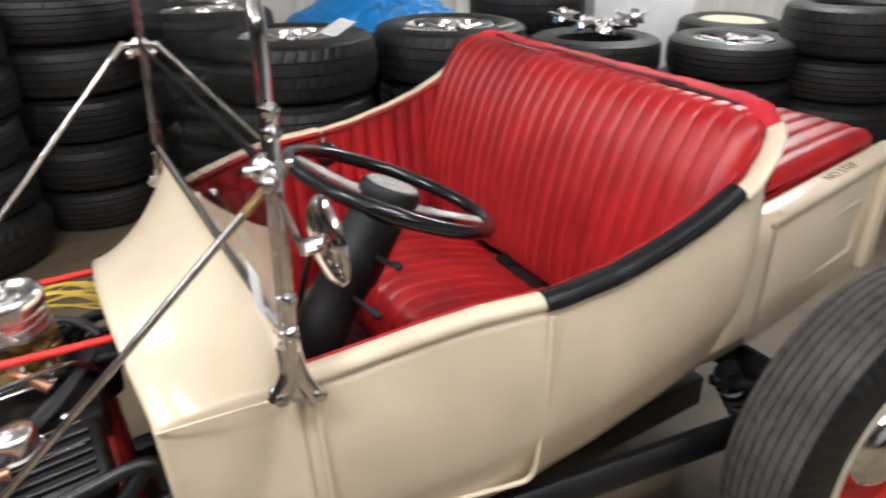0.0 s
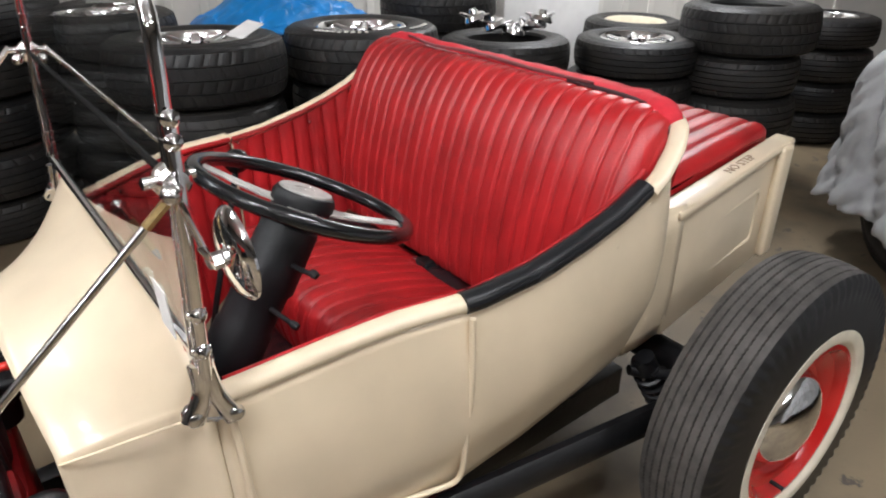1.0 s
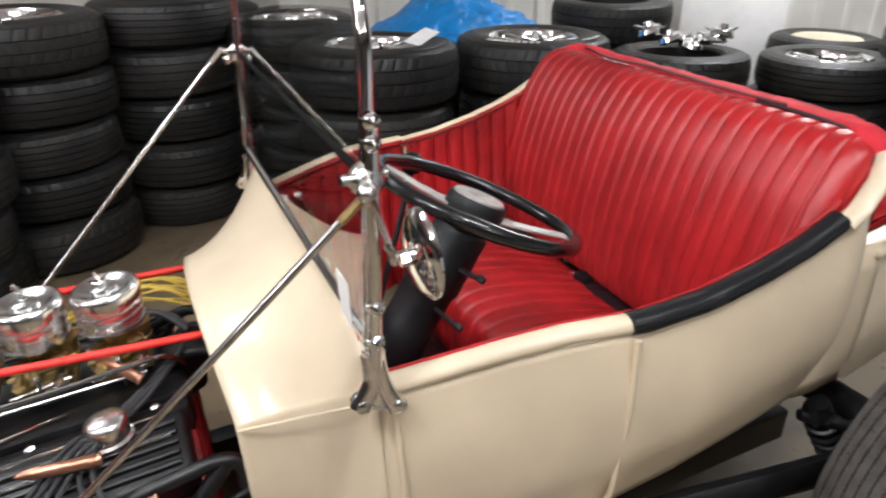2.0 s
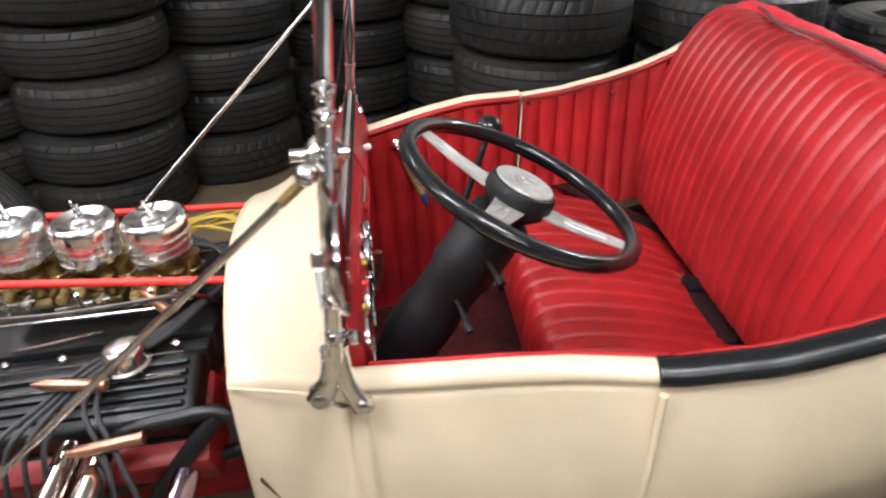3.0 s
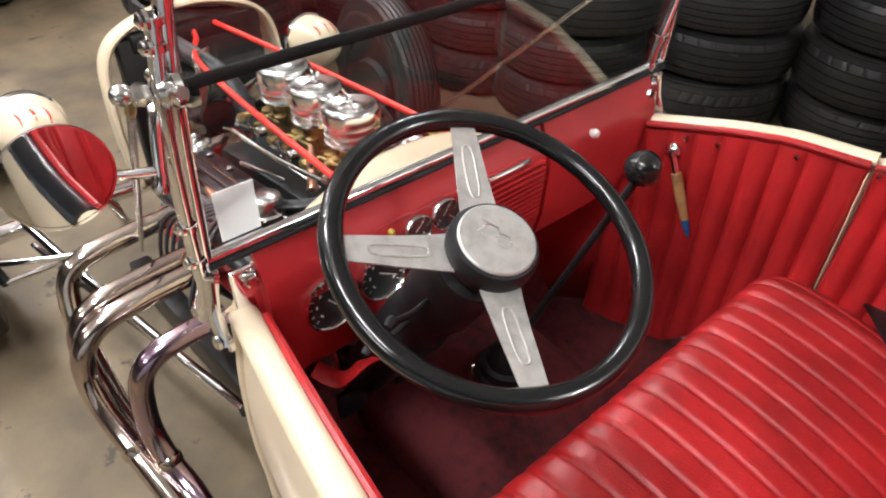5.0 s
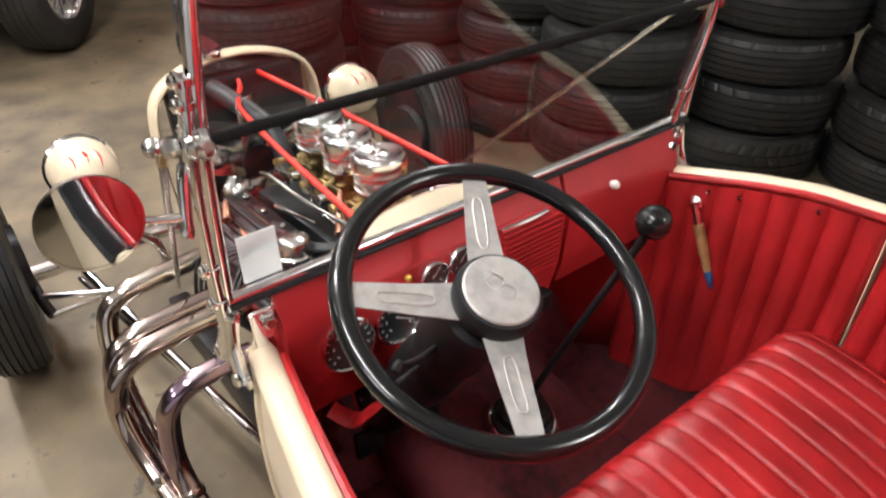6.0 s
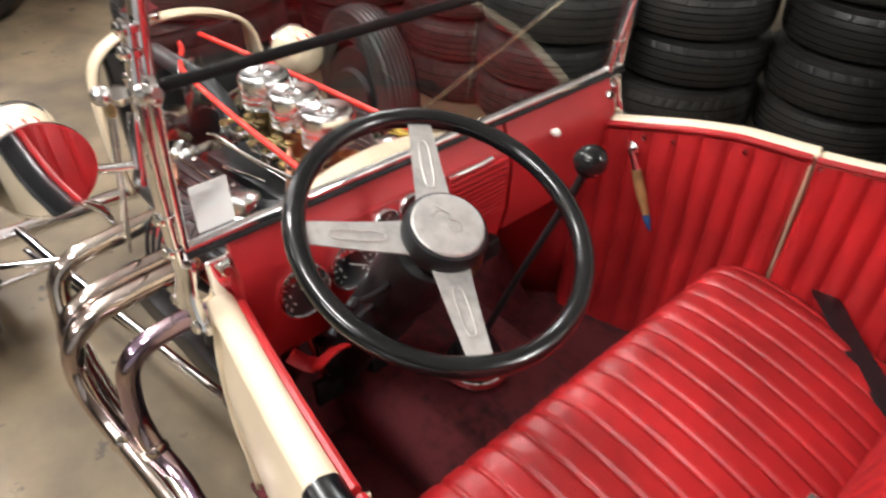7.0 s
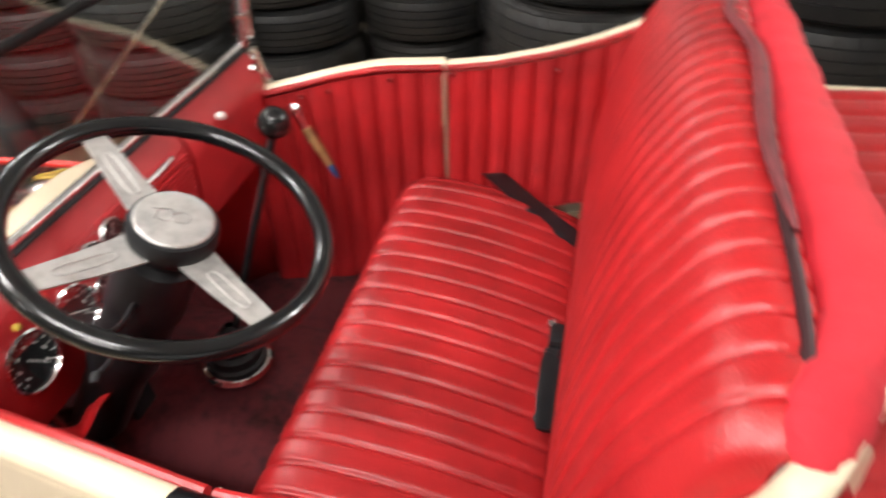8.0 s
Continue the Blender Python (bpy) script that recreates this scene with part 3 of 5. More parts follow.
# ---- windscreen ----

def wx(z):
    """The windscreen's plane: x at a height."""
    return interp(z, [(0.68, 0.112), (0.80, 0.118), (1.04, 0.140), (1.30, 0.166)])


POSTY = 0.490
frame_pts = [(wx(0.80), -POSTY, 0.80), (wx(1.0), -POSTY, 1.0), (wx(1.17), -POSTY, 1.17), (wx(1.225), -POSTY + 0.008, 1.225), (wx(1.258), -POSTY + 0.035, 1.258), (wx(1.265), -POSTY + 0.08, 1.265), (wx(1.265), 0, 1.265)]
frame_pts += [(x, -y, z) for x, y, z in reversed(frame_pts[:-1])]


def splay(z):
    """How far the driver's post leans out at a height."""
    return interp(z, [(0.77, -0.026), (0.95, -0.024), (1.14, -0.009), (1.24, 0.0)])


frame_pts = [(x, y + YW + (splay(z) if y < -0.3 else 0.0), z) for x, y, z in frame_pts]
wf = tube("windscreen_frame", frame_pts, 0.0105, CHROME, car, "chrome windscreen frame with rounded corners", n=12, smooth=6)
tube("lower_bar", [(wx(0.797), YW - POSTY + splay(0.797), 0.797), (wx(0.797), YW + POSTY, 0.797)], 0.0105, CHROME, wf, "chrome lower windscreen bar", n=10, smooth=0)
tube("rubber_seal", [(wx(0.79) + 0.011, YW - POSTY + splay(0.79), 0.788), (wx(0.79) + 0.011, YW + POSTY, 0.788)], 0.0045, BLACKP, wf, "black rubber seal", n=8, smooth=0)
tube("hinge_bar", [(wx(1.036), YW - POSTY + splay(1.036), 1.034), (wx(1.036), YW + POSTY, 1.034)], 0.0088, mat("matt_rubber", (0.008, 0.008, 0.008), 0.7, spec=0.25), wf, "black rubber strip between the panes", n=10, smooth=0, flat=(0.4, 1), up=(0, 0, 1))
for z0, z1, nm in ((0.802, 1.028, "lower_pane"), (1.040, 1.258, "upper_pane")):
    bm = bmesh.new()
    vs = []
    for dx in (-0.0025, 0.0025):
        for y, z in ((YW - POSTY + splay(z0) + 0.004, z0), (YW + POSTY - 0.004, z0), (YW + POSTY - 0.004, z1), (YW - POSTY + splay(z1) + 0.004, z1)):
            vs.append(bm.verts.new((wx(z) + dx, y, z)))
    for q in ((0, 1, 2, 3), (7, 6, 5, 4), (0, 4, 5, 1), (1, 5, 6, 2), (2, 6, 7, 3), (3, 7, 4, 0)):
        bm.faces.new([vs[i] for i in q])
    pane = part(nm, bm, GLASS, wf, "clear glass pane")
    pane.visible_shadow = False

for side in (-1, 1):
    sy = side
    yo = 0.021 if side < 0 else 0.040   # foot
    yt = 0.024 if side < 0 else 0.068   # upper parts
    # flat stanchion outside the frame with studs
    if side < 0:
        line = [(0.115, -0.468, 0.728), (0.118, -0.472, 0.76), (0.124, -0.475, 0.84), (0.136, -0.473, 0.98), (0.148, -0.461, 1.115)]
    else:
        line = [(0.112, 0.526, 0.705), (0.118, 0.500, 0.76), (0.126, 0.505, 0.84), (0.140, 0.540, 0.98), (0.151, 0.540, 1.115)]
    st = tube("stanchion", line, 0.0108, CHROME, car, "chrome windscreen stanchion", n=12, flat=(0.85, 1.0), up=(1, 0, 0))
    for z in (0.803, 0.858, 1.083, 1.110):
        x, y = interp(z, [(p[2], p[0]) for p in line]), interp(z, [(p[2], p[1]) for p in line])
        mesh("stud", *lathe([(0.0115, 0.0), (0.0115, 0.004), (0.0085, 0.006), (0.008, 0.009), (0.0, 0.013)], (x, y + sy * 0.006, z), (0, sy, 0), 12), CHROME, st, "chrome dome nut")
        mesh("band", *lathe([(0.0112, -0.005), (0.0128, -0.004), (0.0128, 0.004), (0.0112, 0.005)], (x, y, z), (0.07, 0, 1), 16), CHROME, st, "chrome band")
    # foot bracket
    out = smooth_path([(x, 0, z) for x, z in ((0.076, 0.700), (0.090, 0.690), (0.118, 0.684), (0.140, 0.674), (0.156, 0.666), (0.161, 0.676), (0.156, 0.688), (0.141, 0.698), (0.134, 0.716), (0.131, 0.745), (0.129, 0.775), (0.118, 0.786), (0.108, 0.774), (0.105, 0.745), (0.100, 0.724), (0.086, 0.722), (0.076, 0.713), (0.076, 0.700))], 4)[:-1]
    out = [(p.x, p.z) for p in out]
    k_ = len(out)
    pv = [(x, yo + sy * (0.491 - 0.25 * max(0, z - 0.715) + 0.006 * math.exp(-((x - 0.118) / 0.010) ** 2)) + d, z) for d in (-0.004, 0.004) for x, z in out]
    pf = [tuple(range(k_)), tuple(range(2 * k_ - 1, k_ - 1, -1))] + [(i, (i + 1) % k_, k_ + (i + 1) % k_, k_ + i) for i in range(k_)]
    fp = mesh("foot_plate", pv, pf, CHROME, st, "chrome foot plate", angle=40)
    md = fp.modifiers.new("round", "BEVEL")
    md.width, md.segments, md.limit_method = 0.0035, 3, "ANGLE"
    # the foot forks into two rounded toes
    yf = yo + sy * 0.492
    for toe, rad in (([(0.118, yf + 0.004 * -sy, 0.778), (0.114, yf, 0.750), (0.103, yf + sy * 0.004, 0.722), (0.089, yf + sy * 0.004, 0.698)], 0.019), ([(0.120, yf + 0.004 * -sy, 0.778), (0.124, yf, 0.745), (0.132, yf + sy * 0.003, 0.708), (0.145, yf + sy * 0.003, 0.674)], 0.0155)):
        tube("toe", toe, [rad * (0.75 + 0.25 * abs(2 * k / 12 - 1)) for k in range(13)], CHROME, st, n=12, flat=(1.0, 0.62), up=(0, 1, 0), smooth=4)
    for bx, bz in ((0.091, 0.705), (0.146, 0.683)):
        mesh("bolt", *lathe([(0.0105, 0.0), (0.0105, 0.005), (0.006, 0.008), (0.0, 0.008)], (bx, yo + sy * 0.502, bz), (0, sy, 0), 16), OLDCHROME, st)
    # hinge clamp and brace rod
    cl = mesh("clamp", *join(lathe([(0.0, -0.018), (0.018, -0.016), (0.024, -0.010), (0.024, -0.002), (0.018, 0.002), (0.021, 0.008), (0.016, 0.014), (0.0, 0.016)], (0.138, yt + sy * 0.485, 1.034), (0, sy, 0), 20), lathe([(0.0, -0.005), (0.012, 0.0), (0.014, 0.008), (0.010, 0.018), (0.0, 0.020)], (0.128, yo + sy * 0.500, 1.032), (0, sy, 0), 6), rod((0.102, yt + sy * 0.487, 1.042), (0.165, yt + sy * 0.480, 1.036), 0.0075)), OLDCHROME, car, "chrome hinge clamp on the windscreen")
    mesh("ball_joint", *lathe([(0.0, -0.013), (0.006, -0.0115), (0.0105, -0.0075), (0.013, 0.0), (0.0105, 0.0075), (0.006, 0.0115), (0.0, 0.013)], ((0.122, -0.504, 1.035) if sy < 0 else (0.112, 0.544, 1.022)), (0, 1, 0), 16), OLDCHROME, cl)
    e0 = Vector((0.108, -0.497, 1.058)) if side < 0 else Vector((0.086, 0.570, 1.070))
    dr = Vector((-0.256, 0.048 if side < 0 else -0.060, -0.260)).normalized()
    mesh("brace_rod", *rod(e0, e0 + dr * 0.94, 0.0055, 10), OLDCHROME, car, "thin steel brace rod")
    mesh("rod_end", *rod(e0 - dr * 0.005, e0 + dr * 0.045, 0.0066, 6), BRASS if sy < 0 else OLDCHROME, car, "worn metal rod end")
    # bolt at the dash corner
    mesh("corner_bolt", *join(rod((0.120, YW + sy * 0.478, 0.752), (0.135, YW + sy * 0.460, 0.752), 0.008), lathe([(0.0105, 0.0), (0.0105, 0.009), (0.008, 0.012), (0.0, 0.012)], (0.135, YW + sy * (0.470 if sy < 0 else 0.430), 0.750), (1, sy * 0.1, 0.1), 6)), OLDCHROME, car, "bolt at the dash corner")
    # side plate between the dash and the body
    cy0, cy1 = (-0.440, -0.396) if sy < 0 else (0.508, 0.531)
    boxpart("bracket_plate", (0.116, cy0, 0.640), (0.129, cy1, 0.764), CHROME, car, "polished bracket plate at the dash end", 0.005)

# paper tag behind the glass
bm = bmesh.new()
box(bm, (0.102, -0.430, 0.804), (0.1035, -0.373, 0.877))
tagged(part("paper_tag", bm, PAPER, wf), "white paper tag stuck to the glass")

# round side mirror on an arm
mc = Vector((0.155, -0.594, 0.984))
mn = Vector((1.0, 0.0, 0.01)).normalized()
mir = mesh("side_mirror", *lathe([(0.0, -0.017), (0.02, -0.016), (0.042, -0.011), (0.053, -0.004), (0.056, 0.0), (0.0555, 0.003), (0.0525, 0.003)], mc, mn, 40), CHROME, car, "round chrome side mirror")
mesh("mirror_glass", *lathe([(0.0, 0.0022), (0.053, 0.0022), (0.053, 0.0), (0.0, 0.0)], mc, mn, 40), MIRROR, mir, "mirror glass")
tube("mirror_arm", [(0.136, -0.480, 1.012), (0.142, -0.488, 0.980), (0.148, -0.494, 0.950), (0.152, -0.499, 0.926)], [0.006, 0.007, 0.0072] + [0.007] * 6 + [0.0075, 0.0085, 0.0085, 0.007], CHROME, mir, "flat chrome mirror bracket", n=12, flat=(0.7, 1.1), up=(0, 1, 0))
tube("mirror_stem", [(0.146, -0.490, 0.950), (0.143, -0.530, 0.958), (0.139, -0.578, 0.976)], 0.0058, CHROME, mir, n=10)
mesh("mirror_nut", *lathe([(0.010, 0.0), (0.010, 0.012), (0.0, 0.014)], mc - mn * 0.016, -mn, 6), CHROME, mir)

# ---- interior ----
FLOORZ = 0.205


def lining_y(x):
    return interp(x, RAILY) - 0.024


def fz(x):
    return interp(x, [(0.3, FLOORZ - 0.012), (0.45, 0.30), (0.6, 0.365), (0.7, 0.41), (0.95, 0.50)])


def pleated_side(name, x0, x1, side, n_pleat, label):
    rows = []
    per = 8
    N = n_pleat * per
    for i in range(N + 1):
        x = x0 + (x1 - x0) * i / N
        ph = (i % per) / per
        puff = 0.014 * (1 - abs(2 * ph - 1) ** 3)
        zt = interp(x, RAILZ) - 0.012
        row = []
        for j in range(9):
            v = j / 8
            e = puff * min(1, 4 * v + 0.25, 4 * (1 - v) + 0.25)
            row.append(Vector((x, YC + side * (lining_y(x) - e - 0.05 * (1 - v) ** 2), fz(x) + (zt - fz(x)) * v)))
        row.append(Vector((x, YC + side * (lining_y(x) + 0.012), zt)))
        row.append(Vector((x, YC + side * (lining_y(x) - 0.03), fz(x))))
        rows.append(row)
    v, f = grid(rows, closed_v=True)
    m = len(rows[0])
    f += [tuple(range(m)), tuple((len(rows) - 1) * m + k for k in range(m))]
    return mesh(name, v, f, VINYL, car, label, angle=60)


for side in (-1, 1):
    dp = pleated_side("door_panel", 0.10, 0.553, side, 9, "red pleated vinyl door panel")
    qp = pleated_side("quarter_panel", 0.562, 0.945, side, 8, "red pleated vinyl side panel")
    tube("panel_piping", rail_pts(0.155, 0.553, 12, side, -0.026, 0.0), 0.007, VINYL, dp, n=8, smooth=0)
    tube("panel_piping", rail_pts(0.562, 0.99, 18, side, -0.027, -0.002), 0.007, VINYL, qp, n=8, smooth=0)
    boxpart("seam_strip", (0.5562, min(YC + side * 0.509, YC + side * 0.520), 0.36), (0.5588, max(YC + side * 0.509, YC + side * 0.520), 0.735), CREAM, dp, bevel=0.001)
    for x, z in ((0.30, 0.69), (0.44, 0.71), (0.575, 0.735), (0.575, 0.63), (0.80, 0.765), (0.24, 0.685)):
        mesh("screw", *lathe([(0.0055, 0), (0.005, 0.003), (0.0, 0.0045)], (x, YC + side * (lining_y(x) - 0.010), z), (0, -side, 0), 10), CHROME, dp if x < 0.55 else qp)

    # kick panel ahead of the door
    kv, kf = grid([[Vector((x, YC + side * (0.292 + (0.440 - 0.292) * ((x + 0.07) / 0.19) ** 0.8), z)) for z in (0.20, 0.38, 0.5, 0.62)] for x in (-0.055, 0.0, 0.06, 0.12)])
    kp = mesh("kick_panel", kv, kf, DASHRED, car, "plain red kick panel")
    md = kp.modifiers.new("solid", "SOLIDIFY")
    md.thickness = 0.006

# far door handle with a bullet-shaped grip
hd = mesh("door_handle", *lathe([(0.018, 0.0), (0.018, 0.006), (0.011, 0.012), (0.0, 0.016)], (0.222, YC + lining_y(0.215) - 0.012, 0.655), (0, -1, 0), 18), CHROME, car, "chrome and brass window-winder style handle")
hdir = (Vector((0.296, 0.482, 0.468)) - Vector((0.226, 0.470, 0.652))).normalized()
h0 = Vector((0.226, 0.470, 0.652))
mesh("handle_neck", *rod(h0, h0 + hdir * 0.045, 0.008), CHROME, hd)
mesh("handle_grip", *lathe([(0.0, 0.04), (0.011, 0.042), (0.0115, 0.10), (0.0095, 0.12), (0.009, 0.148), (0.0, 0.15)], h0, hdir, 14), WOOD, hd, "brass-brown bullet grip")
mesh("handle_tip", *lathe([(0.0085, 0.147), (0.008, 0.165), (0.004, 0.185), (0.0, 0.192)], h0, hdir, 14), mat("blue_tip", (0.02, 0.10, 0.28), 0.4), hd, "blue tip")

# floor, toe board and tunnel
boxpart("floor_pan", (0.06, YC - 0.475, FLOORZ - 0.02), (0.62, YC + 0.475, FLOORZ), CARPET, car, "dark maroon carpeted floor", 0.003)
boxpart("front_floor", (-0.06, YC - 0.36, FLOORZ - 0.02), (0.058, YC + 0.36, FLOORZ - 0.001), CARPET, car, "dark maroon carpeted floor", 0.003)
boxpart("floor_filler", (-0.01, YC - 0.415, FLOORZ - 0.016), (0.09, YC + 0.415, FLOORZ - 0.004), CARPET, car, "dark maroon carpeted floor", 0.002)
rows = []
for i in range(9):
    x = -0.06 + 0.13 * i / 8
    z = FLOORZ + 0.20 * (1 - i / 8) ** 1.3 + 0.002
    rows.append([Vector((x, y, z)) for y in (-0.33, -0.2, 0, 0.2, 0.36)])
mesh("toe_board", *grid(rows), CARPET, car, "dark maroon carpeted toe board")
rows = []
for i in range(14):
    x = -0.06 + 0.60 * i / 13
    h = interp(x, [(-0.06, 0.17), (0.2, 0.11), (0.4, 0.05), (0.54, 0.02)])
    rows.append([Vector((x, 0.22 * math.sin(math.pi * (k / 14 - 0.5)), FLOORZ + 0.002 + h * max(0, math.cos(math.pi * (k / 14 - 0.5))) ** 0.7)) for k in range(15)])
mesh("tunnel", *grid(rows), CARPET, car, "dark maroon carpeted transmission hump")

# shifter
sb = Vector((0.218, 0.012, 0.332))
sh = mesh("shifter_boot", *lathe([(0.064, -0.02), (0.064, 0.0), (0.060, 0.016), (0.052, 0.020), (0.050, 0.036), (0.040, 0.042), (0.036, 0.062), (0.026, 0.070), (0.018, 0.09), (0.008, 0.10)], sb, (0.10, 0, 1), 24), BLACKP, car, "black rubber shifter boot in a chrome ring")
mesh("boot_ring", *lathe([(0.070, -0.012), (0.072, -0.002), (0.066, 0.006), (0.056, 0.008), (0.056, -0.012)], sb, (0.10, 0, 1), 32, closed=True), CHROME, sh, "chrome ring")
tube("shift_lever", [sb + Vector((0.01, 0, 0.06)), (0.285, 0.035, 0.55), (0.350, 0.055, 0.71), (0.396, 0.072, 0.832)], 0.0065, BLACKP, sh, "thin black shift lever", n=10)
mesh("shift_knob", *lathe([(0.0, 0.045), (0.014, 0.042), (0.022, 0.034), (0.0265, 0.022), (0.026, 0.010), (0.018, 0.0), (0.008, -0.006)], (0.390, 0.070, 0.823), (0.35, 0.15, 0.9), 20), mat("gloss_black", (0.01, 0.01, 0.01), 0.06, vary=0.02), sh, "glossy black ball knob")

# pedals under the column
for y, nm in ((-0.13, "brake_pedal"), (-0.26, "clutch_pedal")):
    pd = boxpart(nm, (0.085, y - 0.03, 0.33), (0.10, y + 0.03, 0.39), BLACKP, car, "black rubber pedal")
    mesh("pedal_arm", *rod((0.085, y, 0.37), (0.03, y, 0.52), 0.007), OLDCHROME, pd)

# ---- seat ----


def pleats(profile, y0, y1, n_pleat, depth, end_round, per=10, power=4.0, far_round=None):
    """A padded surface: profile is a path in x and z, pleats run along it."""
    prof = smooth_path([(x, 0, z) for x, z in profile], 4)
    rows = []
    N = n_pleat * per
    M = len(prof)
    for i in range(N + 1):
        u = i / N
        y = y0 + (y1 - y0) * u
        ph = (i % per) / per
        puff = depth * (1 - abs(2 * ph - 1) ** power)
        e = min(u, 1 - u) * (y1 - y0)
        turn = far_round if far_round and u > 0.5 else end_round
        back = turn * (1 - min(1, e / (turn * 1.6)) ** 0.5)
        row = []
        for j, p in enumerate(prof):
            t = (prof[min(j + 1, M - 1)] - prof[max(j - 1, 0)]).normalized()
            nrm = Vector((-t.z, 0, t.x))
            soft = min(1, (j + 0.5) / 3, (M - 0.5 - j) / 3)
            row.append(Vector((p.x, y, p.z)) + nrm * (puff * soft - back))
        rows.append(row)
    return rows


cush = [(0.505, 0.30), (0.486, 0.335), (0.474, 0.38), (0.470, 0.44), (0.482, 0.488), (0.515, 0.513), (0.58, 0.520), (0.70, 0.508), (0.82, 0.480), (0.92, 0.445)]
rows = pleats(cush, YC - 0.482, YC + 0.482, 20, 0.0085, 0.05, per=14, power=6.0)
rows = [r + [Vector((0.94, r[-1].y, 0.41)), Vector((0.62, r[-1].y, 0.36))] for r in rows]
v, f = grid(rows)
m_ = len(rows[0])
f += [tuple(range(m_)), tuple((len(rows) - 1) * m_ + k for k in range(m_))]
mesh("seat_cushion", v, f, VINYL, car, "red pleated vinyl bench cushion", angle=0)
boxpart("seat_base", (0.53, -0.30, FLOORZ + 0.04), (0.86, 0.36, 0.345), BLACKP, car, "black seat base")

back = [(0.898, 0.478), (0.892, 0.500), (0.890, 0.55), (0.900, 0.66), (0.926, 0.78), (0.962, 0.885), (1.010, 0.957), (1.058, 0.986), (1.100, 0.988), (1.122, 0.972)]
rows = pleats(back, YC - 0.532, YC + 0.532, 24, 0.0082, 0.03, per=14, power=6.0, far_round=0.010)
# the pleats turn the corner and run on along both ends
for end, s in ((0, -1), (-1, 1)):
    edge = rows[end]
    extra = []
    for k in range(1, 27):
        puff = 0.0075 * (1 - abs(2 * (k % 13) / 13 - 1) ** 4)
        line = []
        for j, p in enumerate(edge):
            t = (edge[min(j + 1, len(edge) - 1)] - edge[max(j - 1, 0)]).normalized()
            q = p - Vector((-t.z, 0, t.x)) * ((0.0024 if s < 0 else 0.0009) * k)
            q.y += s * (puff - 0.003 + 0.0002 * k)
            line.append(q)
        extra.append(line)
    rows = list(reversed(extra)) + rows if s < 0 else rows + extra
rows = [r + [Vector((1.126, r[-1].y, 0.95)), Vector((1.09, r[-1].y, 0.80))] for r in rows]
v, f = grid(rows)
m_ = len(rows[0])
f += [tuple(range(m_)), tuple((len(rows) - 1) * m_ + k for k in range(m_))]
sback = mesh("seat_back", v, f, VINYL, car, "red pleated vinyl bench backrest", angle=0)
# folded top cover lying on the body edge behind the backrest
mid = [Vector((1.080, YC - 0.530, 0.960)), Vector((1.091, YC - 0.518, 0.975)), Vector((1.112, YC - 0.48, 0.986)), Vector((1.132, YC - 0.43, 0.982))] + [Vector((1.145, YC - 0.36 + 0.12 * k, 0.974)) for k in range(7)]
mid += [Vector((p.x, 2 * YC - p.y, p.z)) for p in reversed(mid[:4])]
mid = smooth_path(mid, 6)
rows = []
for i, p in enumerate(mid):
    d = (mid[min(i + 1, len(mid) - 1)] - mid[max(i - 1, 0)]).normalized()
    s_ = Vector((-d.y, d.x, 0)).normalized()
    edge = min(1, 0.8 + min(i, len(mid) - 1 - i) / 30)
    w = 0.0014 * math.sin(i * 0.7) + 0.001 * math.sin(i * 1.9 + 1)
    rows.append([p + s_ * math.cos(a) * (0.030 * edge + w) + Vector((0, 0, math.sin(a) * (0.026 * edge + w))) for a in (math.pi * 2 * k / 16 for k in range(16))])
v, f = grid(rows, closed_v=True)
f += [tuple(range(16)), tuple((len(rows) - 1) * 16 + k for k in range(16))]
boot = mesh("cover_roll", v, f, REDCLOTH, car, "bright red cloth roll along the backrest top")
rows = []
for i in range(33):
    u = i / 32
    y = -0.27 + 0.74 * u
    w = 0.009 * math.sin(math.pi * min(1, u)) ** 0.5 + 0.003
    wv = -0.030 * math.exp(-((u - 0.78) / 0.13) ** 2) - 0.012 * math.exp(-((u - 0.22) / 0.2) ** 2)
    rows.append([Vector((1.108 + wv - w * c, y, 1.004 + 0.007 * s_ + 0.30 * wv * wv - 0.05 * abs(wv))) for c, s_ in ((-1, 0.1), (-0.4, 0.9), (0.4, 1.0), (1, 0.4))])
ob = mesh("cover_flap", *grid(rows), MAROON, boot, "dark maroon fabric flap")
md = ob.modifiers.new("solid", "SOLIDIFY")
md.thickness = 0.003
# a dark tube paints in the shade of the gap between backrest and roll
tube("gap_seam", [(1.098, -0.20, 1.000), (1.100, -0.33, 0.999), (1.098, -0.41, 0.995), (1.090, -0.46, 0.986), (1.078, -0.495, 0.968), (1.060, -0.515, 0.938)], 0.006, mat("dark_seam", (0.03, 0.006, 0.008), 0.7), boot, "dark seam beside the backrest", n=8)
for side in (-1, 1):
    tube("back_piping", [(0.950, YC + side * 0.524, 0.56), (0.952, YC + side * 0.526, 0.66), (0.975, YC + side * 0.530, 0.77), (1.02, YC + side * 0.533, 0.86), (1.062, YC + side * 0.530, 0.92), (1.098, YC + side * 0.515, 0.968)], 0.0085, VINYL, sback, n=8)

# seat belts
tube("seat_belt", [(0.70, 0.548, 0.44), (0.672, 0.535, 0.50), (0.69, 0.505, 0.515), (0.75, 0.455, 0.505), (0.83, 0.40, 0.487), (0.885, 0.36, 0.468), (0.90, 0.30, 0.44)], 0.024, BLACKM, car, "black webbing seat belt", n=8, flat=(1, 0.12), up=(0, 0, 1))
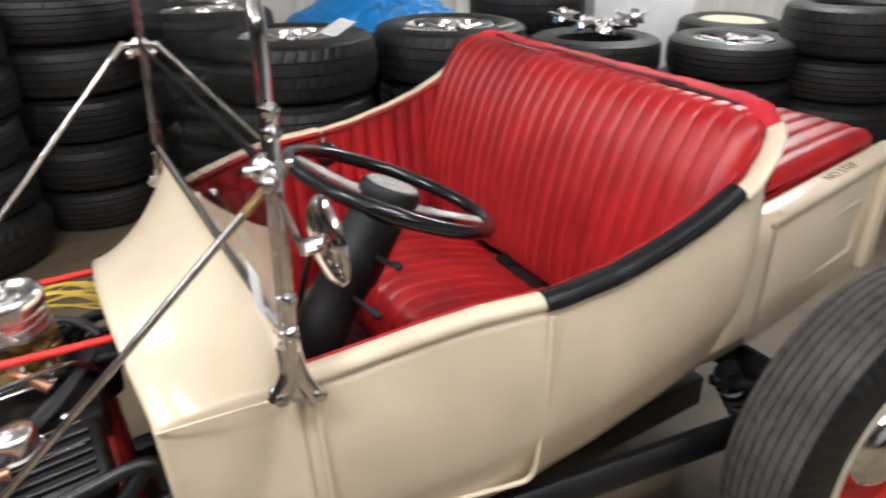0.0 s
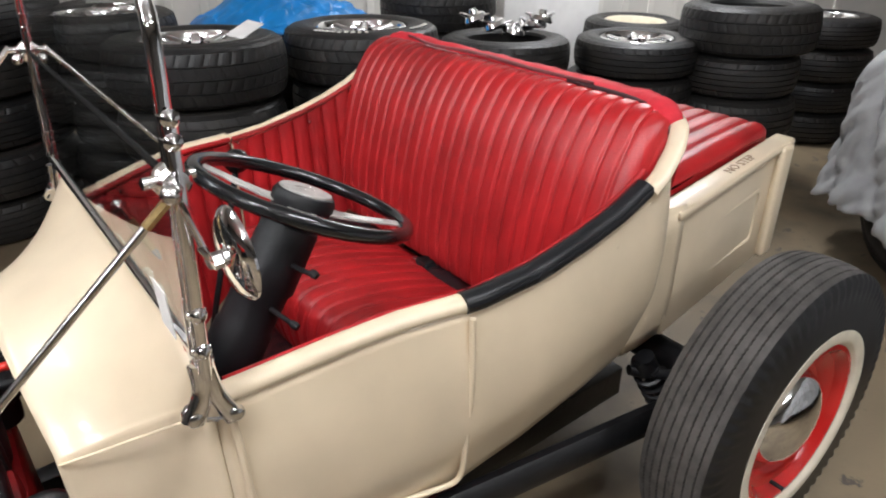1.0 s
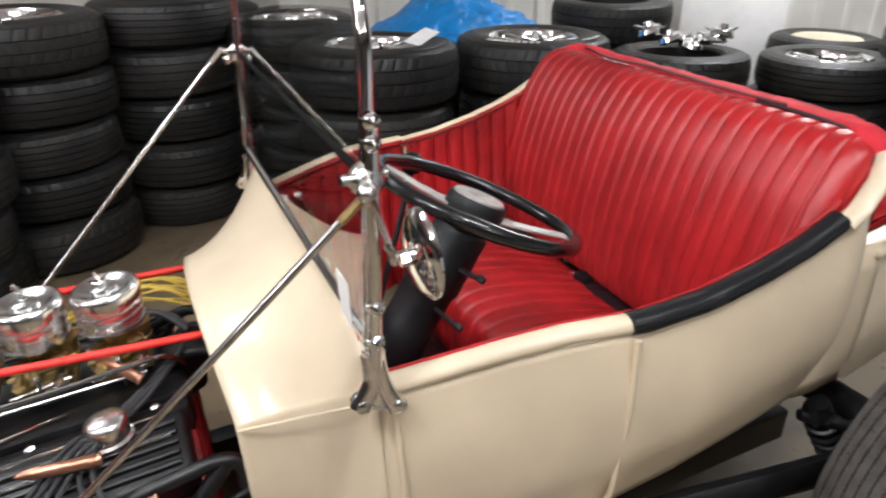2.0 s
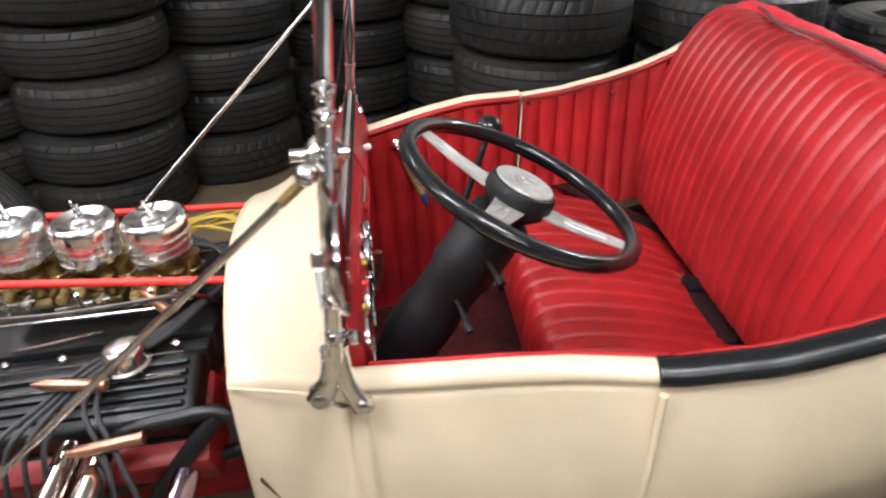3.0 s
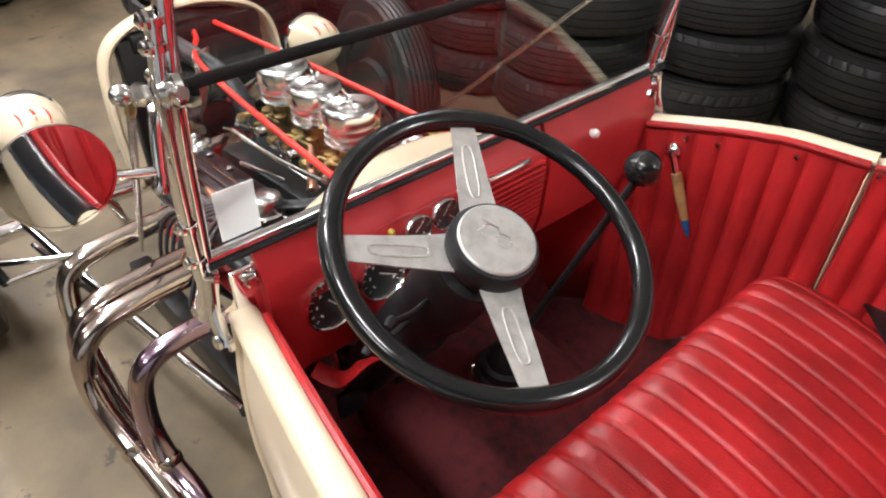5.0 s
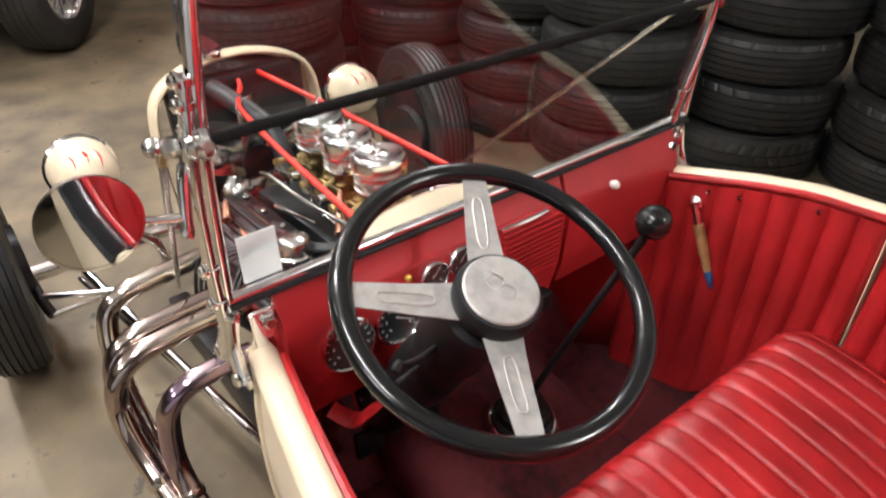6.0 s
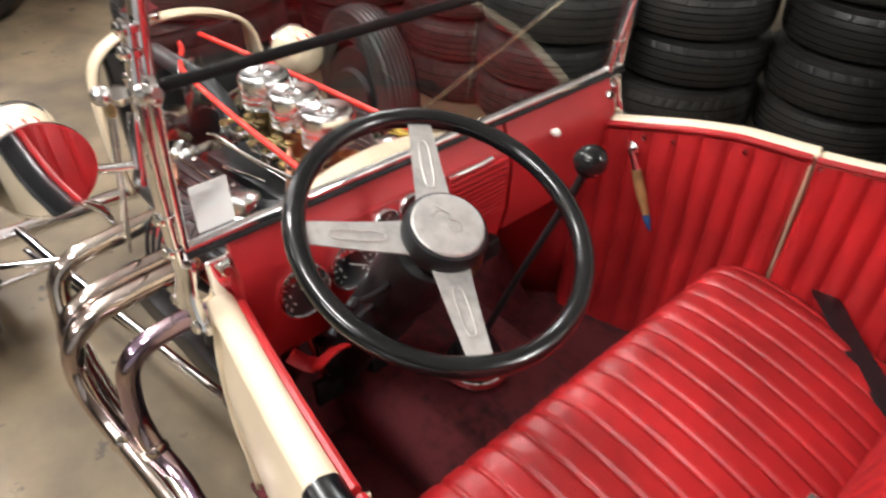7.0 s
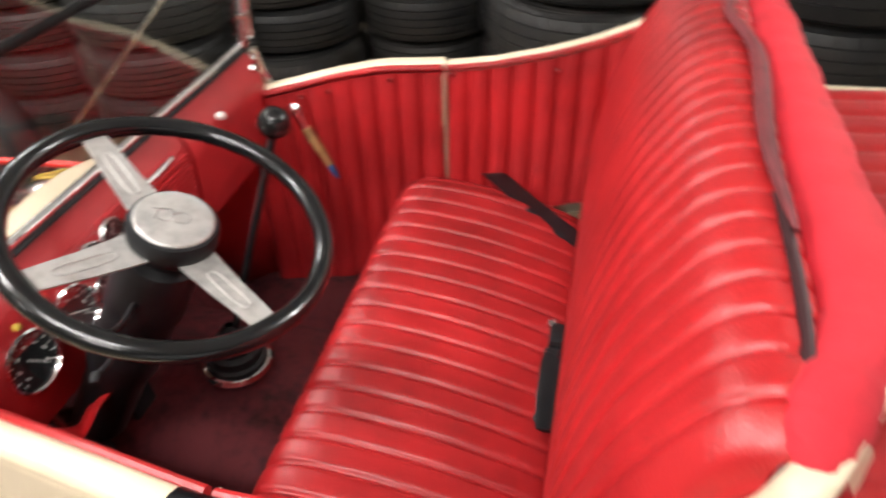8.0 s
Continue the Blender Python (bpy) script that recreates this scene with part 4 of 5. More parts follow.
sbelt = tube("seat_belt", [(0.905, 0.07, 0.44), (0.885, 0.055, 0.474), (0.874, 0.01, 0.480), (0.874, -0.06, 0.480), (0.876, -0.135, 0.476)], 0.026, BLACKM, car, "black webbing seat belt with a buckle", n=8, flat=(1, 0.16), up=(0, 0, 1))
boxpart("buckle", (0.855, 0.045, 0.470), (0.900, 0.095, 0.492), BLACKP, sbelt, "black buckle", 0.006)
boxpart("buckle_tongue", (0.850, 0.085, 0.478), (0.866, 0.105, 0.490), CHROME, sbelt, "", 0.002)

# ---- steering ----
WC = Vector((0.399, -0.2295, 0.9045))
A2 = (Vector((0.276, -0.151, -0.121))).normalized()
WNV = Vector((0.428, -0.02, 1.0)).normalized()
A2 = (A2 - WNV * A2.dot(WNV)).normalized()
A3 = WNV.cross(A2).normalized()
if A3.y > 0:
    A3 = -A3


RIMR = 0.1885
rows = []
for i in range(72):
    a = 2 * math.pi * i / 72
    rad = (A2 * math.cos(a) + A3 * math.sin(a))
    lump = 1.0 + 0.10 * max(0, math.cos(a) ** 40, math.sin(a) ** 41 if math.sin(a) > 0 else 0, (-math.cos(a)) ** 41 if math.cos(a) < 0 else 0)
    row = []
    for k in range(12):
        b = 2 * math.pi * k / 12
        fg = 1 - (0.05 if (i % 2 and math.sin(b) < -0.3) else 0)
        row.append(WC + rad * (RIMR + 0.0135 * lump * fg * math.cos(b)) + WNV * (0.0135 * lump * fg * math.sin(b)))
    rows.append(row)
wheel = mesh("steering_wheel", *grid(rows, closed_u=True, closed_v=True), mat("wheel_black", (0.007, 0.0075, 0.008), 0.15, vary=0.15, scale=20, coat=0.3), car, "black three-spoke steering wheel with aluminium spokes", angle=0)
for a in (0.0, math.pi, math.pi / 2):
    u = A2 * math.cos(a) + A3 * math.sin(a)
    s_ = WNV.cross(u)
    bm = bmesh.new()
    secs = [(0.036, 0.027, -0.017), (0.07, 0.0235, -0.015), (0.11, 0.0205, -0.010), (0.15, 0.0178, -0.003), (0.178, 0.016, 0.001)]
    rings = []
    for r, w, h in secs:
        c = WC + u * r + WNV * h
        rings.append([bm.verts.new(c + s_ * w + WNV * 0.0015), bm.verts.new(c + s_ * w * 0.98 - WNV * 0.0015), bm.verts.new(c - s_ * w * 0.98 - WNV * 0.0015), bm.verts.new(c - s_ * w + WNV * 0.0015)])
    for r0, r1 in zip(rings, rings[1:]):
        for k in range(4):
            bm.faces.new((r0[k], r0[(k + 1) % 4], r1[(k + 1) % 4], r1[k]))
    bm.faces.new(rings[0])
    bm.faces.new(rings[-1])
    sp = part("spoke", bm, ALU, wheel, "brushed aluminium spoke")
    # pressed slot outline
    outl = []
    for k in range(25):
        q = 2 * math.pi * k / 24
        rr = 0.112 + 0.036 * math.copysign(abs(math.cos(q)) ** 0.6, math.cos(q))
        ww = 0.0075 * math.copysign(abs(math.sin(q)) ** 0.6, math.sin(q))
        outl.append(WC + u * rr + s_ * ww + WNV * interp(rr, [(0.036, -0.0152), (0.07, -0.0132), (0.11, -0.0082), (0.15, -0.0012), (0.178, 0.003)]))
    mesh("slot_ridge", *sweep(outl, 0.0016, 6, cap=False), ALU, sp)
HC = WC - WNV * 0.018
mesh("hub", *lathe([(0.030, -0.03), (0.050, -0.012), (0.056, 0.002), (0.056, 0.018), (0.052, 0.026), (0.046, 0.028)], HC, WNV, 40), BLACKP, wheel, "black hub")
cap = mesh("hub_cap", *lathe([(0.048, 0.024), (0.048, 0.029), (0.046, 0.031), (0.0, 0.0325)], HC, WNV, 40), ALU, wheel, "round brushed aluminium cap")
o_ = HC + WNV * 0.0325
e1, e2 = (A2 - A3).normalized(), (A2 + A3).normalized()
pth = [o_ + e1 * (0.010 * math.cos(a) + 0.008) + e2 * 0.009 * math.sin(a) for a in (2 * math.pi * k / 20 for k in range(21))]
pt2 = [o_ + e1 * (0.011 * math.cos(a) - 0.011) + e2 * 0.010 * math.sin(a) for a in (2 * math.pi * k / 20 for k in range(21))]
mesh("engraving", *join(sweep(pth, 0.0004, 4), sweep(pt2, 0.0004, 4), rod(o_ - e1 * 0.028 - e2 * 0.008, o_ - e1 * 0.006 - e2 * 0.012, 0.0006, 4), rod(o_ - e1 * 0.024 + e2 * 0.010, o_ - e1 * 0.020 - e2 * 0.002, 0.0006, 4)), OLDCHROME, cap)
# column
cb = Vector((0.115, -0.222, 0.448))
cd = (cb - WC).normalized()
L = (cb - WC).length
col = mesh("steering_column", *lathe([(0.030, 0.045), (0.050, 0.055), (0.052, 0.06), (0.054, 0.13), (0.055, 0.17), (0.050, 0.18), (0.049, 0.25), (0.053, 0.26), (0.053, 0.33), (0.046, 0.36), (0.046, L)], WC, cd, 32), BLACKP, car, "black steering column cover")
for hh, tip in ((0.115, (0.350, -0.345, 0.815)), (0.20, (0.305, -0.350, 0.735))):
    st_ = WC + cd * hh + Vector((0, -0.05, 0.0))
    mid = st_.lerp(Vector(tip), 0.5) + Vector((0.004, 0, -0.004))
    lv = tube("column_lever", [st_ + Vector((0, 0.02, 0)), mid, tip], [0.0045] * 8 + [0.006], BLACKP, col, "thin black stalk", n=8)
    mesh("lever_tip", *lathe([(0.0, -0.008), (0.006, -0.007), (0.0075, 0.0), (0.006, 0.008), (0.0, 0.009)], tip, (0.3, -0.8, -0.3), 10), BLACKP, lv)
tube("column_drop", [(0.135, -0.345, 0.530), (0.17, -0.32, 0.515), (0.195, -0.29, 0.550), (0.18, -0.23, 0.520), (0.16, -0.16, 0.525), (0.15, -0.12, 0.50)], 0.018, VINYL, car, "torn red vinyl flap under the dash", n=8, flat=(1, 0.3))

# ---- pickup bed ----
for side in (-1, 1):
    y0, y1 = sorted((side * 0.492, side * 0.520))
    bs = boxpart("bed_side", (1.13, y0, 0.480), (1.695, y1, 0.775), CREAM, car, "cream steel bed side", 0.006)
    fy0, fy1 = sorted((side * 0.468, side * 0.532))
    bm = bmesh.new()
    box(bm, (1.12, fy0, 0.768), (1.715, fy1, 0.790), 0.009, 3)
    fl = part("bed_flange", bm, CREAM, bs, "cream bed rail", smooth=True)
    # pressed panel outline
    yy = side * 0.521
    loop = [(x, yy, z) for x, z in ((1.235, 0.560), (1.40, 0.560), (1.545, 0.560), (1.555, 0.57), (1.555, 0.63), (1.555, 0.682), (1.545, 0.692), (1.40, 0.692), (1.235, 0.692), (1.225, 0.682), (1.225, 0.63), (1.225, 0.57), (1.235, 0.560))]
    tube("pressed_bead", loop, 0.0065, CREAM, bs, n=8, smooth=0)
    # stake pocket
    bm = bmesh.new()
    p0, p1 = sorted((side * 0.515, side * 0.545))
    box(bm, (1.625, p0, 0.485), (1.69, p1, 0.785), 0.012, 3)
    part("stake_pocket", bm, CREAM, bs, smooth=True)
    if side < 0:
        text("NO STEP", 0.036, Matrix.Translation((1.43, -0.506, 0.7905)) @ Matrix.Rotation(0.0, 4, "Z"), mat("brown_letters", (0.16, 0.09, 0.04), 0.7), fl, "brown stencilled lettering")
# skin between the body's rear corner and the bed
for side in (-1, 1):
    rows = []
    for i in range(9):
        x = 1.0 + 0.145 * i / 8
        yo_ = interp(x, [(1.0, 0.508), (1.06, 0.519), (1.145, 0.5215)])
        zb = interp(x, [(1.0, 0.455), (1.145, 0.49)])
        rows.append([Vector((x, side * (yo_ - 0.035 * max(0, v - 0.6) ** 1.5), 0.80 + (zb - 0.80) * v)) for v in (0, 0.2, 0.4, 0.6, 0.8, 0.9, 1.0)])
    ob = mesh("rear_quarter_skin", *grid(rows), CREAM, car, "cream body skin ahead of the bed", angle=0)
    md = ob.modifiers.new("solid", "SOLIDIFY")
    md.thickness, md.offset = 0.006, 0
boxpart("bed_tail", (1.665, -0.492, 0.480), (1.695, 0.492, 0.775), CREAM, car, "cream bed tailgate")
boxpart("bed_floor", (1.13, -0.492, 0.50), (1.665, 0.492, 0.52), BLACKP, car, "black bed floor")
prof = [(1.148, 0.795), (1.16, 0.812), (1.25, 0.818), (1.40, 0.820), (1.56, 0.818), (1.665, 0.812), (1.685, 0.795)]
rows = pleats(prof, -0.462, 0.462, 15, 0.006, 0.02)
rows = [[Vector((r[0].x, r[0].y, 0.778))] + r + [Vector((r[-1].x, r[-1].y, 0.778))] for r in rows]
v, f = grid(rows)
m_ = len(rows[0])
f += [tuple(range(m_)), tuple((len(rows) - 1) * m_ + k for k in range(m_))]
mesh("bed_cover", v, f, VINYL, car, "red pleated vinyl bed cover", angle=0)

# ---- chassis ----
for side in (-1, 1):
    boxpart("frame_rail", (-1.0, min(side * 0.27, side * 0.33), 0.09), (1.30, max(side * 0.27, side * 0.33), 0.18), IRON, car, "black steel frame rail", 0.006)
    tube("trailing_arm", [(0.50, side * 0.47, 0.235), (1.22, side * 0.62, 0.30)], 0.034, IRON, car, "black rear trailing arm", n=10, flat=(0.8, 1.2), up=(0, 0, 1))
    sp = [Vector((1.105 + 0.09 * u, side * (0.515 + 0.03 * u), 0.395 - 0.16 * u)) for u in (0, 1)]
    sh_ = mesh("shock", *rod(sp[0] + Vector((-0.01, 0, 0.04)), sp[1], 0.023), BLACKP, car, "coil-over shock absorber in a black boot")
    helix = []
    ax = (sp[1] - sp[0])
    d_, s1, s2 = axes_of(ax)
    for k in range(100):
        a = 2 * math.pi * k / 14
        helix.append(sp[0] + ax * (k / 99) + (s1 * math.cos(a) + s2 * math.sin(a)) * 0.027)
    mesh("spring", *sweep(helix, 0.0065, 6), IRON, sh_, "black coil spring")
    mesh("shock_cap", *lathe([(0.0, 0.040), (0.020, 0.036), (0.028, 0.018), (0.028, 0.0)], sp[0], -ax.normalized(), 20), IRON, sh_)
mesh("rear_axle", *rod((1.245, -0.68, 0.35), (1.245, 0.68, 0.35), 0.04, 16), IRON, car, "black rear axle")
tube("shock_bracket", [(1.06, -0.50, 0.40), (1.15, -0.56, 0.385), (1.26, -0.66, 0.35)], 0.013, IRON, car, "black axle bracket")


def road_wheel(x, y, R, W, rin, side, ww, tread_mat, n=400, ribs=6, name="rear_wheel", steer=0.0):
    """A wheel standing up; its outer face looks to side * y."""
    v, f = tyre_mesh(2 * R, W, rin, n=n, lug=0, ribs=ribs, treadw=0.84, zig=True)
    m = Matrix.Translation((x, y, R)) @ Matrix.Rotation(radians(steer), 4, "Z") @ Matrix.Rotation(radians(-90 * side), 4, "X") @ Matrix.Translation((0, 0, -W / 2))
    v = [m @ Vector(p) for p in v]
    ob = mesh(name, v, f, tread_mat, car, "black road tyre with worn grey tread", angle=30)
    o = m @ Vector((0, 0, W))
    ax = (m.to_3x3() @ Vector((0, 0, 1))).normalized()
    o0 = o - ax * W
    # ribbed dark shoulder and sidewall
    rows = []
    for r, h, k in ((R - 0.008, W * 0.905, 0), (R - 0.022, W * 0.945, 1), (R - 0.040, W * 0.968, 1), (R - 0.055, W * 0.985, 0), (R - 0.075, W * 1.0, 0), (ww, W * 1.008, 0)):
        row = []
        for j in range(300):
            a = math.pi * j / 150
            rr = r + (0.0035 if (k and j % 4 < 2) else 0)
            hh = h + (0.003 if (k and j % 4 < 2) else 0)
            row.append(o0 + ax * (hh * W / W) + (axes_of(ax)[1] * math.cos(a) + axes_of(ax)[2] * math.sin(a)) * rr)
        rows.append(row)
    mesh("sidewall", *grid(rows, closed_v=True), BLACKR, ob, "black ribbed tyre shoulder", angle=30)
    mesh("whitewall", *lathe([(ww + 0.001, W * 1.0), (ww, W * 1.012), ((ww + rin) / 2, W * 1.02), (rin + 0.014, W * 1.0), (rin + 0.004, W * 0.94)], o0, ax, 64), WHITEWALL, ob, "cream whitewall")
    rim = mesh("rim", *lathe([(rin + 0.008, W * 0.93), (rin + 0.006, W * 0.965), (rin - 0.004, W * 0.97), (rin - 0.012, W * 0.93), (rin - 0.022, W * 0.84), (rin - 0.045, W * 0.80), (rin - 0.055, W * 0.72), (rin - 0.085, W * 0.70), (0.0, W * 0.70)], o0, ax, 56), REDPAINT, ob, "red painted steel rim")
    cr = rin * 0.60
    mesh("hubcap", *lathe([(cr, W * 0.70), (cr * 1.03, W * 0.74), (cr, W * 0.78), (cr * 0.96, W * 0.84), (cr * 0.88, W * 0.90), (cr * 0.74, W * 0.96), (cr * 0.56, W * 1.005), (cr * 0.36, W * 1.035), (cr * 0.18, W * 1.05), (0.0, W * 1.055)], o0, ax, 48), CHROME, rim, "chrome baby-moon hubcap")
    vp = o0 + ax * (W * 0.88) + Vector((-0.25, 0, -0.97)) * (rin - 0.035)
    mesh("valve", *rod(vp, vp + ax * 0.03, 0.005), BLACKP, rim)
    return ob


for side in (-1, 1):
    road_wheel(1.245, side * 0.7275, 0.36, 0.175, 0.189, side, 0.233, RUBBERG, ribs=8)

# front wheels and axle
for side in (-1, 1):
    road_wheel(-1.06 if side < 0 else -1.10, -0.72 if side < 0 else 0.75, 0.30, 0.145, 0.180, side, 0.232, RUBBER, n=160, ribs=7, name="front_wheel", steer=-9.0 if side > 0 else -3.0)
    mesh("backing_plate", *lathe([(0.0, -0.03), (0.10, -0.03), (0.11, -0.01), (0.175, 0.0), (0.18, 0.03), (0.12, 0.05), (0.0, 0.05)], (-1.10, side * 0.665, 0.405), (0, side, 0), 32), IRON, car)
    tube("hairpin", [(-1.14, side * 0.52, 0.335), (-0.60, side * 0.45, 0.29), (-0.12, side * 0.385, 0.265)], 0.013, CHROME, car, "chrome hairpin radius rod", n=10, smooth=2)
    tube("hairpin", [(-1.14, side * 0.52, 0.265), (-0.60, side * 0.45, 0.265), (-0.12, side * 0.385, 0.255)], 0.011, CHROME, car, "chrome hairpin radius rod", n=10, smooth=2)
    tube("steering_arm", [(-1.16, side * 0.66, 0.34), (-1.06, side * 0.645, 0.36), (-0.98, side * 0.64, 0.33), (-0.93, side * 0.63, 0.30)], 0.014, IRON, car, "black steering arm", n=10)
mesh("front_axle", *rod((-1.20, -0.70, 0.30), (-1.20, 0.70, 0.30), 0.026, 16), CHROME, car, "chrome tube front axle")
tube("tie_rod", [(-0.93, -0.63, 0.30), (-0.93, 0.63, 0.30)], 0.010, CHROME, car, "chrome tie rod", smooth=0)
tube("drag_link", [(-0.98, -0.64, 0.34), (-0.90, -0.50, 0.33), (-0.82, -0.36, 0.33)], 0.009, CHROME, car, "chrome drag link", smooth=0)

# ---- radiator shell ----
sh0 = [(-0.245, 0.36), (-0.262, 0.50), (-0.262, 0.64), (-0.250, 0.735), (-0.215, 0.790), (-0.150, 0.825), (-0.07, 0.845), (0.0, 0.850)]
loop = sh0 + [(-y, z) for y, z in reversed(sh0[:-1])]
rows = []
for dx, sc in ((-0.055, 0.90), (-0.05, 0.97), (-0.035, 1.0), (0.0, 1.0), (0.012, 0.99), (0.016, 0.965), (0.012, 0.94)):
    pts = smooth_path([(0, y * sc, 0.60 + (z - 0.60) * sc) for y, z in loop], 4)
    rows.append([Vector((-1.05 + dx, p.y + 0.026, p.z)) for p in pts])
shell = mesh("radiator_shell", *grid(rows), CREAM, car, "cream radiator shell")
md = shell.modifiers.new("solid", "SOLIDIFY")
md.thickness = 0.004
boxpart("radiator", (-1.085, -0.179, 0.36), (-1.035, 0.231, 0.785), IRON, car, "black radiator core", 0.01)
boxpart("radiator_tank", (-1.07, -0.145, 0.745), (-1.020, 0.197, 0.797), BLACKP, car, "black radiator top tank", 0.012)
tube("radiator_hose", [(-1.05, -0.06, 0.772), (-0.97, -0.035, 0.745), (-0.88, 0.015, 0.69), (-0.80, 0.03, 0.63), (-0.74, 0.02, 0.56)], 0.026, WIRE, car, "grey rubber radiator hose", n=14)
mesh("radiator_cap", *lathe([(0.028, 0.0), (0.028, 0.012), (0.018, 0.018), (0.0, 0.020)], (-1.05, -0.03, 0.845), (0, 0, 1), 20), CHROME, car)
rows = []
for i in range(11):
    u = i / 10
    rows.append([Vector((-1.05, 0.0 - 0.085 * u, 0.868 + 0.03 * math.sin(math.pi * u * 0.9) + 0.015 * u)), Vector((-1.053, -0.02 - 0.085 * u, 0.866 - 0.006 * u + 0.02 * u * u)), Vector((-1.047, -0.02 - 0.085 * u, 0.866 - 0.006 * u + 0.02 * u * u))])
mesh("cap_ornament", *grid(rows, closed_v=True), MAROON, car, "maroon wing-shaped cap ornament")
# fan
fan = mesh("fan_hub", *lathe([(0.0, -0.02), (0.05, -0.015), (0.05, 0.02), (0.0, 0.03)], (-0.93, 0, 0.56), (1, 0, 0), 20), IRON, car, "black fan")
for k in range(5):
    a = 2 * math.pi * k / 5 + 0.3
    c, s_ = math.cos(a), math.sin(a)
    rows = [[Vector((-0.93 + t * 0.03, c * r - s_ * t * 0.045, 0.56 + s_ * r + c * t * 0.045)) for t in (-1, 0, 1)] for r in (0.04, 0.12, 0.19)]
    ob = mesh("fan_blade", *grid(rows), OLDCHROME, fan)
    md = ob.modifiers.new("solid", "SOLIDIFY")
    md.thickness = 0.003

# ---- headlamps ----
for side in (-1, 1):
    hx, hy, hz = -0.985, -0.02 + side * 0.415, 0.628 if side < 0 else 0.654
    size = 1.03 if side < 0 else 0.90
    hl = mesh("headlamp", *lathe([(0.0, 0.145), (0.012, 0.144), (0.024, 0.141), (0.037, 0.135), (0.049, 0.126), (0.060, 0.114), (0.069, 0.098), (0.076, 0.078), (0.081, 0.052), (0.083, 0.02), (0.084, 0.0), (0.081, -0.01), (0.078, -0.012)], (hx - 0.075, hy, hz), (1, 0, 0.02), 36, size=size), CREAM, car, "cream bullet headlamp with red flame strokes")
    mesh("headlamp_ring", *lathe([(0.083, 0.006), (0.090, 0.0), (0.088, -0.014), (0.080, -0.02), (0.076, -0.012)], (hx - 0.075, hy, hz), (1, 0, 0.02), 36, closed=True, size=size), CHROME, hl, "chrome ring")
    ob = mesh("headlamp_lens", *lathe([(0.080, -0.012), (0.064, -0.028), (0.04, -0.036), (0.0, -0.038)], (hx - 0.075, hy, hz), (1, 0, 0.02), 36, size=size), WHITEP, hl, "ribbed lens")
    for k, (dy, z0, z1) in enumerate(((-0.03, 0.075, 0.045), (0.0, 0.072, 0.028), (0.028, 0.078, 0.042))):
        pts = []
        for q in range(7):
            u = q / 6
            hh = z0 + (z1 - z0) * u + 0.0
            # a stroke over the crown of the bullet
            yy = dy + 0.006 * math.sin(3 * u)
            ax_h = 0.082 + 0.052 * u
            rad = interp(ax_h, [(0.02, 0.083), (0.052, 0.081), (0.078, 0.076), (0.098, 0.069), (0.114, 0.060), (0.126, 0.049), (0.135, 0.037), (0.145, 0.0)])
            zz = math.sqrt(max(0.0, rad * rad - yy * yy)) + 0.0005
            pts.append((hx - 0.075 + ax_h * size, hy + yy * size, hz + zz * size))
        mesh("flame_stroke", *sweep(pts, [0.0012, 0.0040, 0.0052, 0.0046, 0.0034, 0.002, 0.0006], 8, flat=(1, 0.22), up=(0, 0, 1)), REDPAINT, hl, "red painted stroke")
    tube("headlamp_stand", [(hx - 0.02, hy, hz - 0.10), (hx, side * 0.40, hz - 0.17), (hx + 0.02, side * 0.33, 0.40), (hx, side * 0.30, 0.30)], 0.014, CHROME, car, "chrome headlamp bracket", n=10)

# ---- engine ----
boxpart("engine_block", (-0.80, -0.17, 0.20), (-0.13, 0.17, 0.47), ENGRED, car, "dark red engine block", 0.02)
bm = bmesh.new()
box(bm, (-0.66, -0.11, 0.48), (-0.14, 0.11, 0.585), 0.02)
part("intake_manifold", bm, IRON, car, "dark intake manifold", smooth=True)
for side in (-1, 1):
    hm = Matrix.Translation((-0.41, side * 0.215, 0.455)) @ Matrix.Rotation(radians(-side * 28), 4, "X")
    bm = bmesh.new()
    box(bm, (-0.27, -0.085, -0.07), (0.27, 0.085, 0.045), 0.012)
    bm.transform(hm)
    part("cylinder_head", bm, ENGRED, car, "dark red cylinder head", smooth=True)
    vm = Matrix.Translation((-0.417, side * 0.213, 0.528)) @ Matrix.Rotation(radians(-side * 20), 4, "X")
    bm = bmesh.new()
    box(bm, (-0.265, -0.070, -0.03), (0.265, 0.070, 0.038), 0.016, 3)
    bm.transform(vm)
    vc = part("valve_cover", bm, IRON, car, "black finned valve cover", smooth=True)
    for k in range(5):
        bm = bmesh.new()
        yy = -0.040 + k * 0.020
        box(bm, (-0.245, yy - 0.0058, 0.030), (0.245, yy + 0.0058, 0.049), 0.004)
        bm.transform(vm)
        part("fin", bm, IRON, vc, "raised fin", smooth=True)
    bm = bmesh.new()
    box(bm, (-0.27, -0.076, -0.036), (0.27, 0.076, -0.028), 0.003)
    bm.transform(vm)
    part("cover_flange", bm, IRON, vc, "flange")
    for yy in (0.058, 0.012):
        mesh("bright_line", *rod(vm @ Vector((-0.245, -side * yy, 0.0475)), vm @ Vector((0.235, -side * yy, 0.0475)), 0.0022, 6), OLDCHROME, vc, "worn bright metal edge")
    bo = Vector((-0.276, side * 0.192, 0.580))
    mesh("breather", *lathe([(0.020, -0.012), (0.020, 0.006), (0.036, 0.008), (0.037, 0.013), (0.032, 0.016), (0.033, 0.040), (0.031, 0.046), (0.026, 0.050), (0.012, 0.053), (0.0, 0.0535)], bo, (0, -side * 0.06, 1), 32, size=1.1), SATIN, car, "chrome breather cap")
